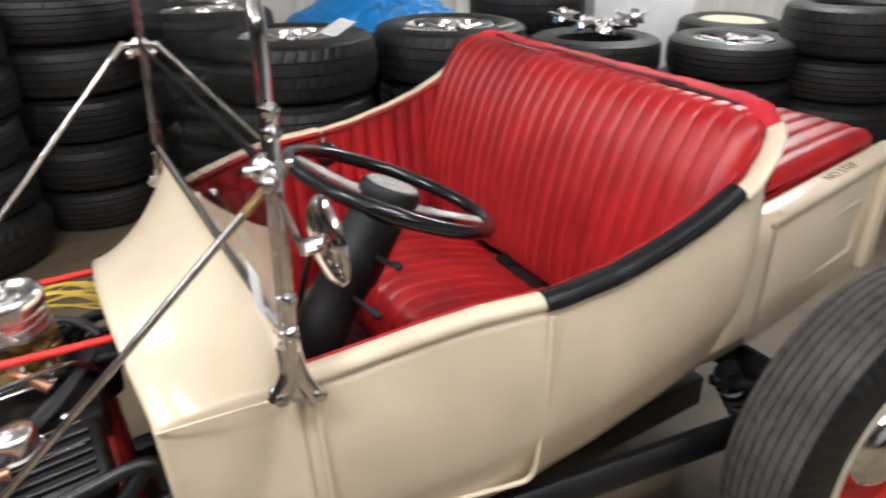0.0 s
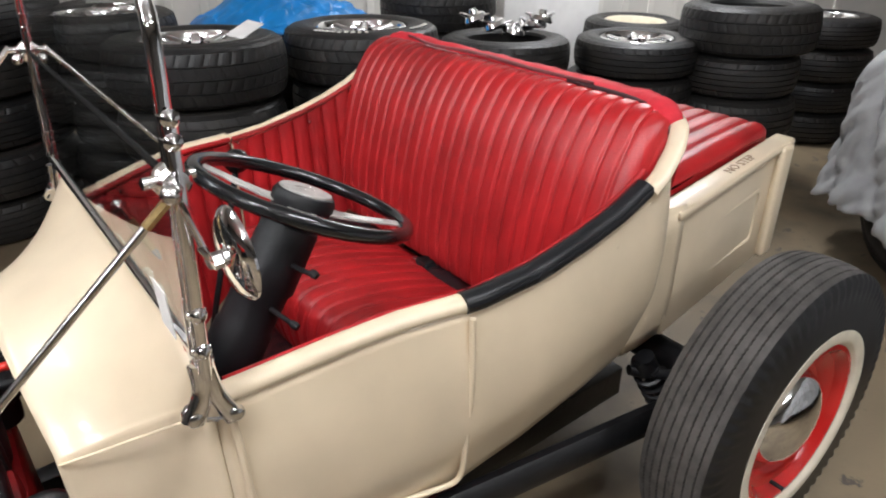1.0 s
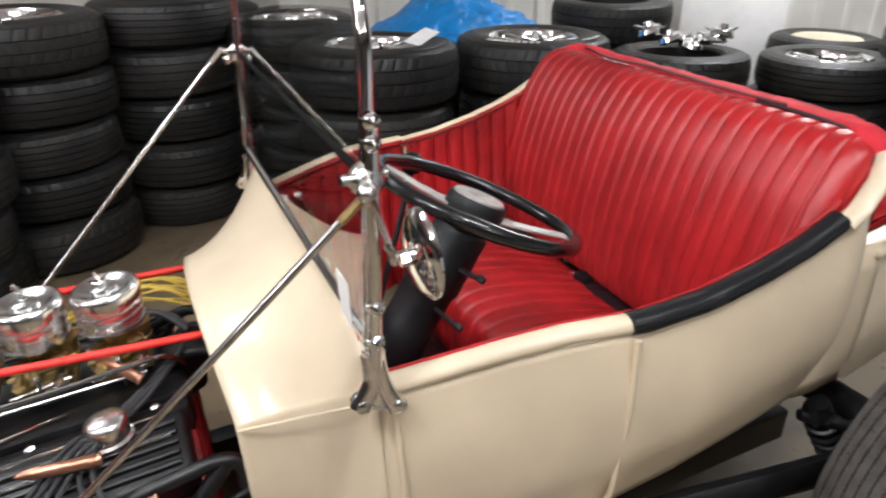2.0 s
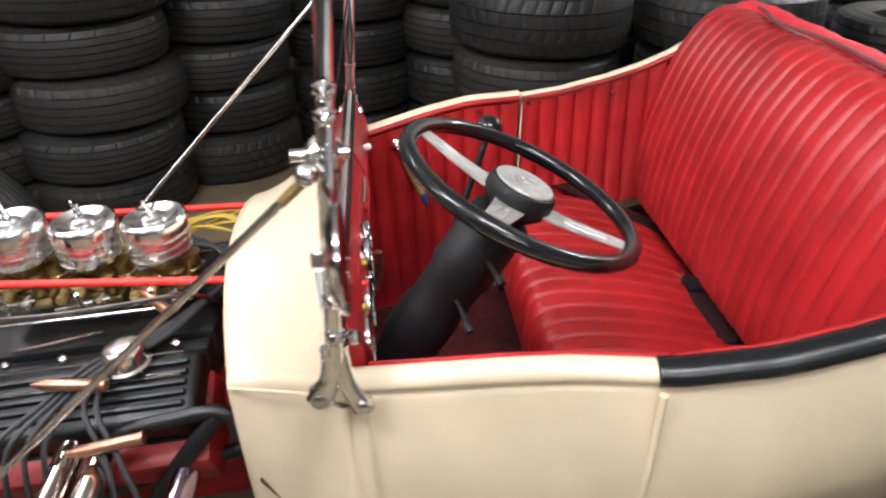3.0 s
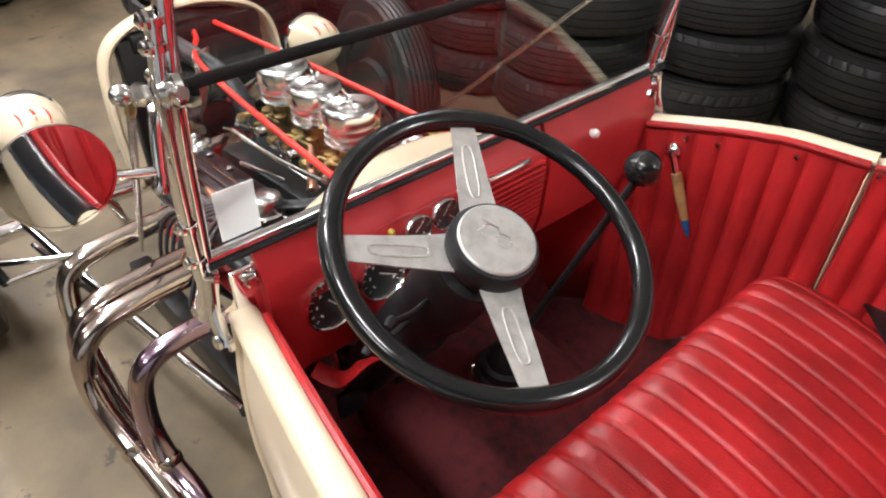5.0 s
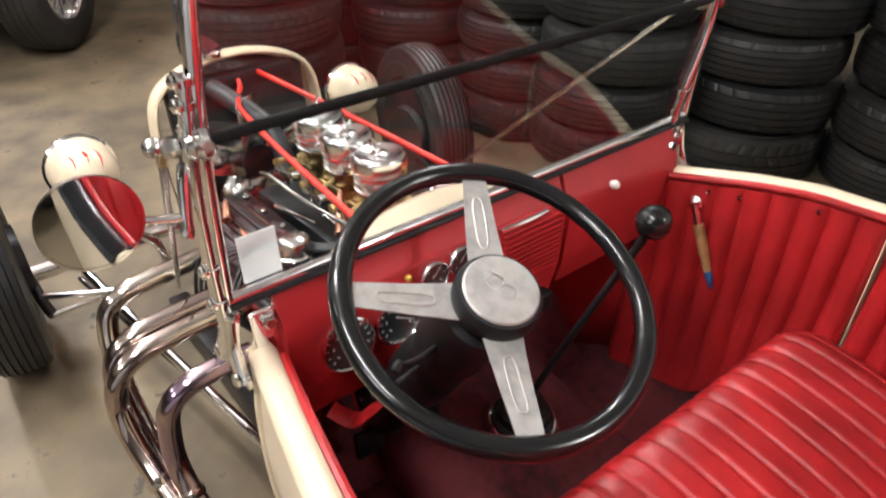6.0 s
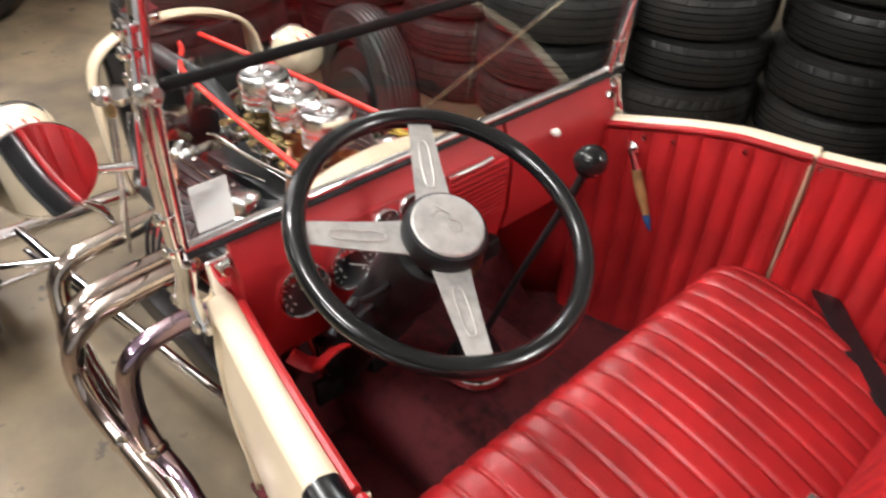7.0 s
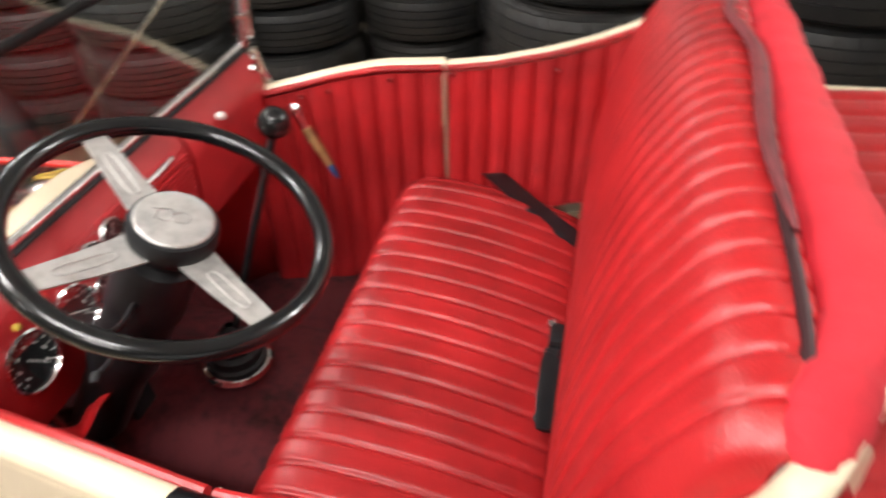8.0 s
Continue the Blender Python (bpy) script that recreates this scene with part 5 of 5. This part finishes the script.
# carburettors with air cleaners
for k, (cx, ct) in enumerate(((-0.241, 0.778), (-0.369, 0.789), (-0.497, 0.803))):
    cy = 0.014
    ac = mesh("air_cleaner", *lathe([(0.030, -0.088), (0.050, -0.086), (0.058, -0.082), (0.059, -0.076), (0.053, -0.073), (0.053, -0.068), (0.058, -0.066), (0.058, -0.060), (0.053, -0.058), (0.053, -0.053), (0.058, -0.051), (0.058, -0.045), (0.053, -0.043), (0.053, -0.039), (0.060, -0.034), (0.061, -0.014), (0.058, -0.006), (0.052, -0.002), (0.045, -0.003), (0.037, -0.008), (0.024, -0.010), (0.022, -0.004), (0.016, -0.001), (0.0, -0.001)], (cx, cy, ct), (0.02, 0, 1), 40), SATIN, car, "round chrome louvred air cleaner")
    tilt = Vector((-0.25, -0.35 + 0.3 * k, 1)).normalized()
    wing = Vector((math.cos(0.6 + k), math.sin(0.6 + k), 0))
    top = Vector((cx, cy, ct))
    mesh("wing_nut", *join(lathe([(0.007, -0.002), (0.007, 0.008), (0.004, 0.012), (0.003, 0.034), (0.0, 0.035)], top, tilt, 10), rod(top + tilt * 0.006, top + tilt * 0.020 + wing * 0.016, 0.0042, 8, 0.0028), rod(top + tilt * 0.006, top + tilt * 0.020 - wing * 0.016, 0.0042, 8, 0.0028)), CHROME, ac)
    low = ct - 0.088
    turned = [lathe([(0.046, 0.0), (0.046, 0.010), (0.034, 0.014), (0.030, 0.040), (0.034, 0.052), (0.036, 0.062), (0.0, 0.062)], (cx, cy, low - 0.060), (0, 0, 1), 20)]
    for dx, dy, r in ((-0.036, -0.028, 0.020), (0.036, 0.022, 0.022), (0.030, -0.040, 0.014), (-0.030, 0.044, 0.016)):
        turned.append(lathe([(r, 0.0), (r * 1.05, 0.006), (r * 0.92, 0.009), (r * 0.92, 0.030), (r * 1.08, 0.033), (r * 1.08, 0.038), (r * 0.4, 0.042), (0.0, 0.042)], (cx + dx, cy + dy, low - 0.062 + 0.006 * (dx > 0)), (0, 0, 1), 14))
        turned.append(rod((cx + dx, cy + dy, low - 0.05), (cx, cy, low - 0.045), r * 0.7, 8))
    for a in range(4):
        turned.append(rod((cx + 0.040 * math.cos(a * 1.57 + 0.8), cy + 0.040 * math.sin(a * 1.57 + 0.8), low - 0.075), (cx + 0.040 * math.cos(a * 1.57 + 0.8), cy + 0.040 * math.sin(a * 1.57 + 0.8), low - 0.042), 0.006, 6))
    turned.append(rod((cx - 0.055, cy - 0.052, low - 0.035), (cx + 0.05, cy - 0.056, low - 0.028), 0.005, 8))
    turned.append(rod((cx - 0.012, cy - 0.035, low - 0.030), (cx - 0.016, cy - 0.085, low - 0.045), 0.011, 10))
    cbv = mesh("carburettor", *join(*turned), BRASS, car, "brass-coloured carburettor", angle=40)
    bm = bmesh.new()
    box(bm, (cx - 0.05, cy - 0.05, low - 0.085), (cx + 0.05, cy + 0.05, low - 0.060), 0.006)
    part("base", bm, BRASS, cbv, smooth=True)
    mesh("linkage", *join(rod((cx - 0.05, -0.085, low - 0.045), (cx + 0.05, -0.085, low - 0.033), 0.004), rod((cx, -0.085, low - 0.07), (cx, -0.095, low - 0.01), 0.004), lathe([(0.012, 0), (0.012, 0.02), (0.0, 0.022)], (cx + 0.03, -0.07, low - 0.04), (0, -1, 0), 12)), OLDCHROME, cbv)
    mesh("fuel_fitting", *join(rod((cx - 0.03, -0.06, low - 0.020), (cx - 0.03, -0.10, low - 0.018), 0.007), lathe([(0.010, 0), (0.010, 0.012), (0, 0.012)], (cx - 0.03, -0.085, low - 0.02), (0, -1, 0), 6)), BRASS, cbv)
mesh("throttle_rod", *rod((-0.54, -0.10, 0.645), (-0.20, -0.10, 0.64), 0.0035), CHROME, car, "thin bright throttle rod")
mesh("throttle_arm", *rod((-0.50, -0.125, 0.60), (-0.34, -0.105, 0.61), 0.006, 8, 0.003), CHROME, car)
# distributor and plug leads
di = mesh("distributor", *lathe([(0.03, 0.0), (0.034, 0.05), (0.05, 0.06), (0.052, 0.10), (0.03, 0.115), (0.0, 0.118)], (-0.135, 0.02, 0.50), (0, 0, 1), 20), BLACKP, car, "black distributor")
rnd = random.Random(5)
for k in range(4):
    o = 0.021 * k
    tube("plug_lead", [(-0.135, -0.005 - 0.008 * k, 0.615), (-0.150 - o * 0.3, -0.065 - o * 0.2, 0.625), (-0.215 - o * 0.8, -0.135, 0.606 - 0.003 * k), (-0.275 - o, -0.190, 0.604), (-0.335 - o, -0.265, 0.600 - 0.004 * k), (-0.375 - o * 1.4, -0.33, 0.56), (-0.385 - 0.035 * k, -0.355, 0.46), (-0.39 - 0.045 * k, -0.33, 0.40)], 0.0048, WIRE, di, "dark grey plug lead", n=8, smooth=6)
for k in range(2):
    tube("plug_lead", [(-0.30 - 0.02 * k, -0.225, 0.600), (-0.30 - 0.02 * k, -0.29, 0.585), (-0.265 - 0.02 * k, -0.345, 0.535), (-0.235 - 0.04 * k, -0.385, 0.45), (-0.26 - 0.05 * k, -0.35, 0.39)], 0.0048, WIRE, di, "dark grey plug lead", n=8, smooth=6)
for k in range(3):
    tube("plug_lead", [(-0.12, 0.03 + 0.01 * k, 0.62), (-0.17, 0.10, 0.64), (-0.25 - 0.06 * k, 0.22, 0.61), (-0.27 - 0.07 * k, 0.33, 0.50)], 0.0052, WIRE, di, "dark grey plug lead", n=8, smooth=6)
# copper bullet pieces
for a, b in (((-0.291, -0.058, 0.698), (-0.212, -0.114, 0.636)), ((-0.41, -0.252, 0.625), (-0.285, -0.262, 0.612)), ((-0.345, -0.345, 0.55), (-0.215, -0.342, 0.560)), ((-0.62, -0.20, 0.60), (-0.54, -0.235, 0.585))):
    a, b = Vector(a), Vector(b)
    mesh("copper_bullet", *lathe([(0.0, 0.0), (0.005, 0.008), (0.0100, 0.028), (0.0102, (b - a).length - 0.010), (0.0092, (b - a).length - 0.008), (0.0092, (b - a).length - 0.005), (0.0112, (b - a).length - 0.004), (0.0112, (b - a).length), (0.006, (b - a).length), (0.006, (b - a).length - 0.012), (0.0, (b - a).length - 0.012)], a, b - a, 14), COPPER, car, "copper bullet-shaped lead cover")
tube("plug_clip", [(-0.285, -0.372, 0.452), (-0.265, -0.380, 0.462), (-0.268, -0.372, 0.446), (-0.245, -0.380, 0.456), (-0.250, -0.372, 0.440)], 0.004, BRIGHTRED, di, "red plastic lead clip", n=8)
# red radiator stays
tube("radiator_stay", [(-1.00, 0.024, 0.690), (-0.965, 0.018, 0.668), (-0.945, 0.000, 0.655), (-0.90, -0.018, 0.662), (-0.80, -0.050, 0.668), (-0.50, -0.083, 0.678), (-0.08, -0.106, 0.682)], 0.0075, BRIGHTRED, car, "red painted radiator stay", n=10, smooth=4)
tube("radiator_stay", [(-1.00, 0.085, 0.690), (-0.55, 0.125, 0.700), (-0.08, 0.20, 0.675)], 0.0075, BRIGHTRED, car, "red painted radiator stay", n=10, smooth=3)
for sx, sy, sz in ((-1.0, 0.024, 0.690), (-1.0, 0.085, 0.690)):
    mesh("stay_bolt", *lathe([(0.013, -0.006), (0.013, 0.004), (0.008, 0.008), (0.0, 0.012)], (sx, sy, sz), (0.9, -0.1, 0.4), 6), OLDCHROME, car, "bright bolt at the end of a stay")
# fuel line, heater hoses and small fittings round the carburettors
tube("fuel_line", [(-0.58, -0.115, 0.66), (-0.52, -0.118, 0.672), (-0.40, -0.118, 0.668), (-0.26, -0.118, 0.672), (-0.17, -0.10, 0.66), (-0.14, -0.05, 0.60)], 0.0045, OLDCHROME, car, "thin bright fuel line", n=8)
for k, (y0, z0) in enumerate(((-0.05, 0.60), (0.07, 0.585), (0.12, 0.60), (0.17, 0.57))):
    tube("heater_hose", [(-0.075, y0, z0), (-0.12, y0 + 0.01, z0 + 0.012), (-0.17, y0 + 0.02 * (-1) ** k, z0 - 0.005), (-0.23, y0 + 0.05 * (-1) ** k, z0 - 0.05)], 0.011, BLACKP, car, "black rubber hose", n=10, smooth=5)
for k in range(5):
    xx = -0.60 + 0.10 * k
    mesh("head_bolt", *lathe([(0.009, 0.0), (0.009, 0.008), (0.005, 0.012), (0.0, 0.012)], (xx, -0.155, 0.592), (0, 0, 1), 6), OLDCHROME, car, "small bright bolt")
bm = bmesh.new()
box(bm, (-0.68, -0.16, 0.50), (-0.145, -0.125, 0.582), 0.01)
part("manifold_side", bm, IRON, car, "dark intake manifold flank", smooth=True)
# yellow wires by the firewall
for k in range(9):
    q = random.Random(20 + k)
    tube("yellow_wire", [(-0.10, 0.20 + 0.016 * k, 0.58), (-0.16 - q.uniform(0, 0.06), 0.27 + 0.012 * k, 0.600 + q.uniform(-0.02, 0.012)), (-0.30 - q.uniform(0, 0.1), 0.33 + q.uniform(-0.03, 0.05), 0.575 + q.uniform(-0.03, 0.015)), (-0.45, 0.34 + q.uniform(-0.03, 0.03), 0.55)], 0.003, YELLOW, car, "yellow wire", n=6, smooth=5)
# exhaust headers: one, a close pair, one; all sweep back under the body
PIPES = [
    [(-0.50, -0.30, 0.485), (-0.50, -0.43, 0.475), (-0.50, -0.505, 0.462), (-0.497, -0.545, 0.425), (-0.47, -0.562, 0.35), (-0.40, -0.567, 0.275), (-0.28, -0.566, 0.225), (-0.08, -0.560, 0.19), (0.15, -0.555, 0.17)],
    [(-0.345, -0.30, 0.485), (-0.345, -0.46, 0.475), (-0.342, -0.535, 0.463), (-0.337, -0.578, 0.425), (-0.318, -0.590, 0.36), (-0.27, -0.586, 0.295), (-0.19, -0.572, 0.24), (-0.06, -0.550, 0.195), (0.15, -0.548, 0.165)],
    [(-0.292, -0.30, 0.482), (-0.292, -0.46, 0.472), (-0.290, -0.545, 0.458), (-0.285, -0.590, 0.42), (-0.275, -0.604, 0.36), (-0.24, -0.602, 0.30), (-0.16, -0.588, 0.24), (-0.02, -0.572, 0.19), (0.15, -0.562, 0.165)],
    [(-0.150, -0.36, 0.470), (-0.153, -0.43, 0.468), (-0.155, -0.500, 0.452), (-0.154, -0.535, 0.415), (-0.150, -0.548, 0.35), (-0.138, -0.552, 0.29), (-0.10, -0.548, 0.235), (-0.02, -0.536, 0.19), (0.15, -0.545, 0.165)],
]
for pts in PIPES:
    hp_ = tube("header_pipe", pts, 0.0225, HEADERB if pts is PIPES[3] else HEADER, car, "chrome exhaust header pipe blued by heat", n=18, smooth=7)
    d = (Vector(pts[6]) - Vector(pts[5])).normalized()
    o = Vector(pts[6])
    mesh("weld_ring", *lathe([(0.0225, -0.012), (0.0262, -0.009), (0.0268, 0.006), (0.0225, 0.012)], o, d, 20), HEADER, hp_, "slip joint ring")
tube("collector", [(0.11, -0.552, 0.168), (0.30, -0.56, 0.165), (0.55, -0.57, 0.165)], 0.048, HEADER, car, "chrome exhaust collector", n=20)
mesh("steering_shaft", *rod((0.10, -0.21, 0.42), (-0.60, -0.30, 0.34), 0.014), IRON, car, "black steering shaft")
tube("engine_mount", [(-0.30, -0.302, 0.515), (-0.26, -0.302, 0.543), (-0.18, -0.302, 0.552), (-0.115, -0.302, 0.555), (-0.088, -0.302, 0.535), (-0.085, -0.30, 0.49)], 0.013, IRON, car, "black engine mount tube", n=12)
tube("engine_mount", [(-0.105, -0.303, 0.550), (-0.16, -0.306, 0.49), (-0.225, -0.312, 0.415), (-0.29, -0.322, 0.33), (-0.31, -0.325, 0.28)], 0.016, IRON, car, "black engine mount tube", n=12)
tube("engine_mount", [(-0.29, -0.303, 0.525), (-0.34, -0.31, 0.46), (-0.40, -0.32, 0.38), (-0.43, -0.325, 0.28)], 0.015, IRON, car, "black engine mount tube", n=12)

# ---- the stance: nose low, parts bent and shifted to fit the camera's view ----
VIEW_RISE = [(-1.4, -0.130), (-1.0, -0.094), (-0.3, -0.026), (0.13, 0.030), (0.42, 0.046), (0.56, 0.034), (1.1, 0.014), (1.7, 0.058)]
VIEW_WIDTH = [(1.12, 1.0), (1.18, 0.965), (1.70, 0.875)]
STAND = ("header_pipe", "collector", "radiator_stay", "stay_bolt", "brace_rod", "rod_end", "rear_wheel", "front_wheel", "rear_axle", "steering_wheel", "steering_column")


# lifts, leans, tucks and narrows the parts until they line up from the camera
def view_fitted(co):
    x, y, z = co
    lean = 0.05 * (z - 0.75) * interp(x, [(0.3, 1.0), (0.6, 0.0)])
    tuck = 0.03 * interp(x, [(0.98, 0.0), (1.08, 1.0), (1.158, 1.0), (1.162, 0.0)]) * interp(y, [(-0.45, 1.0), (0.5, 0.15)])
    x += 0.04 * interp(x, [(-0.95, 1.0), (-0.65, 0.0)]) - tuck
    return (min(x, 1.16) + 0.87 * max(0.0, x - 1.16) - lean, y * interp(x, VIEW_WIDTH), z + interp(x, VIEW_RISE))


def fit_to_view(ob):
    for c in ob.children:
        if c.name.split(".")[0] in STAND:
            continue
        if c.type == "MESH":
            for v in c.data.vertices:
                v.co = view_fitted(v.co)
        fit_to_view(c)


fit_to_view(car)

# ---- covered car behind ----
CA = Vector((-0.58, -0.81, 0)).normalized()
CN = Vector((0.81, -0.58, 0)).normalized()
CO = Vector((3.13, 0.14, 0))
prof = smooth_path([(-0.05, 0, 0.20), (0.0, 0, 0.42), (0.03, 0, 0.66), (0.10, 0, 0.84), (0.28, 0, 0.95), (0.60, 0, 0.99), (0.90, 0, 1.0), (1.20, 0, 0.99), (1.50, 0, 0.95), (1.68, 0, 0.84), (1.75, 0, 0.66), (1.78, 0, 0.42), (1.83, 0, 0.20)], 7)
rows = []
for i in range(300):
    u = -0.02 + 4.2 * (i / 299) ** 1.5
    cabin = max(0.0, min(1.0, (u - 1.25) / 0.6)) * max(0.0, min(1.0, (3.6 - u) / 0.7))
    cabin = cabin * cabin * (3 - 2 * cabin)
    row = []
    for p in prof:
        # hanging folds that fan out towards the hem, and small sharp creases
        n1 = noise.noise(Vector((u * 1.7, p.x * 1.5 + 5, p.z * 1.2)))
        n2 = 1 - abs(noise.noise(Vector((u * 5.2 + p.z * 2.6, p.x * 1.3 + 2, p.z * 0.9))))
        n3 = 1 - abs(noise.noise(Vector((u * 9 - p.z * 6, p.x * 4 + 4, p.z * 3 + u * 2))))
        n4 = 1 - abs(noise.noise(Vector((u * 17 + p.z * 9, p.x * 11 + 1, p.z * 13 - u * 5))))
        w = 0.026 * n1 + 0.058 * n2 ** 3 + 0.030 * n3 ** 4 + 0.010 * n4 ** 3 - 0.050
        r = max(0.0, 1 - u / 0.22, (u - 3.9) / 0.28)
        over = max(0.0, min(1.0, (p.x - 0.12) / 0.25)) * max(0.0, min(1.0, (1.66 - p.x) / 0.25))
        side = 1 if p.x < 0.89 else -1
        q = CO + CA * u + CN * (p.x + side * (0.16 * r * r + w - 0.02))
        row.append(Vector((q.x, q.y, max(0.03, p.z + 0.40 * cabin * over - 0.10 * r * r * p.z + w * 0.5 + 0.25 * max(0, 0.46 - p.z) * math.sin(u * 3)))))
    rows.append(row)
ends = []
for row, d in ((rows[0], -1), (rows[-1], 1)):
    ends.append([[Vector((p.x, p.y, max(0.2 + 0.03 * math.sin(9 * p.y), p.z * k))) + CA * d * 0.03 * (1 - k) for p in row] for k in (0.75, 0.5, 0.2)])
cc = mesh("covered_car", *grid(list(reversed(ends[0])) + rows + ends[1]), TARP, None, "", angle=0)
tagged(cc, "car under a wrinkled grey fabric cover", "car")
md = cc.modifiers.new("solid", "SOLIDIFY")
md.thickness = 0.004
tv, tf = tyre_mesh(0.62, 0.19, 0.18, n=72, lug=4, ribs=5)
wm = Matrix(((CA.x, 0, CN.x, 0), (CA.y, 0, CN.y, 0), (0, 1, 0, 0), (0, 0, 0, 1)))
m = Matrix.Translation(CO + CA * 0.52 + CN * 0.10 + Vector((0, 0, 0.31))) @ wm
mesh("wheel", [m @ Vector(p) for p in tv], tf, RUBBER, cc, "black tyre under the cover", angle=30)
bm = bmesh.new()
box(bm, (0.12, 0.2, 0.12), (3.9, 1.6, 0.6))
bm.transform(Matrix(((CA.x, CN.x, 0, CO.x), (CA.y, CN.y, 0, CO.y), (0, 0, 1, 0), (0, 0, 0, 1))))
part("underbody", bm, BLACKP, cc, "dark underbody")

# ---- red car across the floor ----
rc = empty("red_car", (-3.80, 0.06, 0), label="red car with chrome wheels parked across the garage", category="car")
rc.scale = (0.76, 0.76, 0.76)
rc.rotation_euler = (0, 0, math.atan2(-0.62, 0.78))


def red_car():
    """Its length runs along its own x, the seen side looks to its own +y."""
    rows = []
    for i in range(41):
        x = -2.6 + 3.4 * i / 40
        arch = max(0, 1 - (x / 0.60) ** 2)
        zb = 0.80 + 0.30 * arch ** 0.5
        rows.append([Vector((x, 0.10 + 0.03 * math.sin(3 * t) - 0.12 * max(0, x - 0.5) ** 2 * 4, zb + (1.26 - zb) * t)) for t in (0, 0.08, 0.2, 0.35, 0.5, 0.7, 0.85, 1.0)] + [Vector((x, -0.25, 1.32)), Vector((x, -1.5, 1.36))])
    v, f = grid(rows)
    f.append(tuple(40 * 10 + k for k in range(10)))
    ob = mesh("body", v, f, REDPAINT, rc, "red painted body side", angle=50)
    boxpart("underbody", (-2.5, -1.7, 0.36), (0.78, -0.42, 1.15), BLACKP, rc, "dark underbody")
    tv, tf = tyre_mesh(1.0, 0.34, 0.275, n=120, lug=4, ribs=5)
    m = Matrix.Translation((0, -0.02, 0.5)) @ Matrix.Rotation(radians(-90), 4, "X") @ Matrix.Translation((0, 0, -0.17))
    w = mesh("wheel", [m @ Vector(p) for p in tv], tf, RUBBER, rc, "black tyre with white letters", angle=30)
    rim = alloy_rim(w, 0.275, 0.34, CHROME, 10)
    bars = wall_bars(w, 0.315, 0.028, 0.345, math.radians(-80), 1.1, 10, WHITEP)
    for o in (rim, *rim.children, bars):
        o.data.transform(m)


red_car()

# ---- things on the tyre stacks ----
def crumple(name, cx, cy, cz, sx, sy, sz, material, seed, label, category):
    rows = []
    for i in range(56):
        row = []
        for j in range(56):
            u, v = i / 55 * 2 - 1, j / 55 * 2 - 1
            p = Vector((u * 2.3 + seed, v * 2.3, 0.3))
            h = noise.fractal(p, 1.0, 2.0, 4) - 0.55 * abs(noise.noise(p * 2.6)) - 0.3 * abs(noise.noise(p * 5.0))
            fall = max(0, 1 - (u * u + v * v) * 0.62)
            row.append(Vector((cx + sx * u + 0.05 * h, cy + sy * v + 0.04 * noise.noise(p * 2), cz + sz * (fall + 0.32 * h) - 0.06 * (u * u + v * v))))
        rows.append(row)
    ob = mesh(name, *grid(rows), material, None, "", angle=30)
    md = ob.modifiers.new("solid", "SOLIDIFY")
    md.thickness = 0.003
    return tagged(ob, label, category)


crumple("blue_tarp", 1.50, 2.22, 0.85, 0.44, 0.36, 0.15, BLUE, 3.0, "crumpled bright blue plastic tarp on the tyres", "tarp")
bm = bmesh.new()
box(bm, (-0.09, -0.035, 0), (0.09, 0.035, 0.003))
ob = part("paper_sheet", bm, PAPER)
ob.matrix_world = pose(0.985, 1.44, 0.925, 12, -10, 38)
tagged(ob, "white paper sheet lying on a tyre", "paper")
# chrome knock-off parts on a stack
kn = empty("chrome_parts", (2.35, 1.43, 0.79), label="heap of bright chrome knock-off wheel parts on a tyre", category="car parts")
for k in range(7):
    q = random.Random(50 + k)
    o = Vector((q.uniform(-0.14, 0.14), q.uniform(-0.12, 0.12), 0.02 + 0.025 * (k % 3)))
    axv = Vector((q.uniform(-0.5, 0.5), q.uniform(-0.5, 0.5), 1))
    pc = mesh("knock_off", *lathe([(0.0, 0.05), (0.018, 0.05), (0.024, 0.03), (0.05, 0.02), (0.06, 0.0), (0.055, -0.01), (0.0, -0.01)], o, axv, 20), CHROME, kn, "chrome centre cap")
    for t in range(3):
        a = 2 * math.pi * t / 3 + k
        d = Vector((math.cos(a), math.sin(a), 0.35))
        mesh("ear", *rod(o + d * 0.03, o + d * 0.085, 0.012, 8, 0.006), CHROME, pc)
# large tyre lying behind and a white carton by the wall
put_tyre("b", pose(2.53, 2.25, 0.722, 1, -2, 20), "large black tyre lying on a stack")
bx = boxpart("white_carton", (-0.35, -0.25, 0), (0.35, 0.25, 0.9), PAPER, None, "", 0.01)
bx.matrix_world = pose(3.56, 2.45, 0, 0, 0, -21)
tagged(bx, "plain white carton standing by the wall", "box")
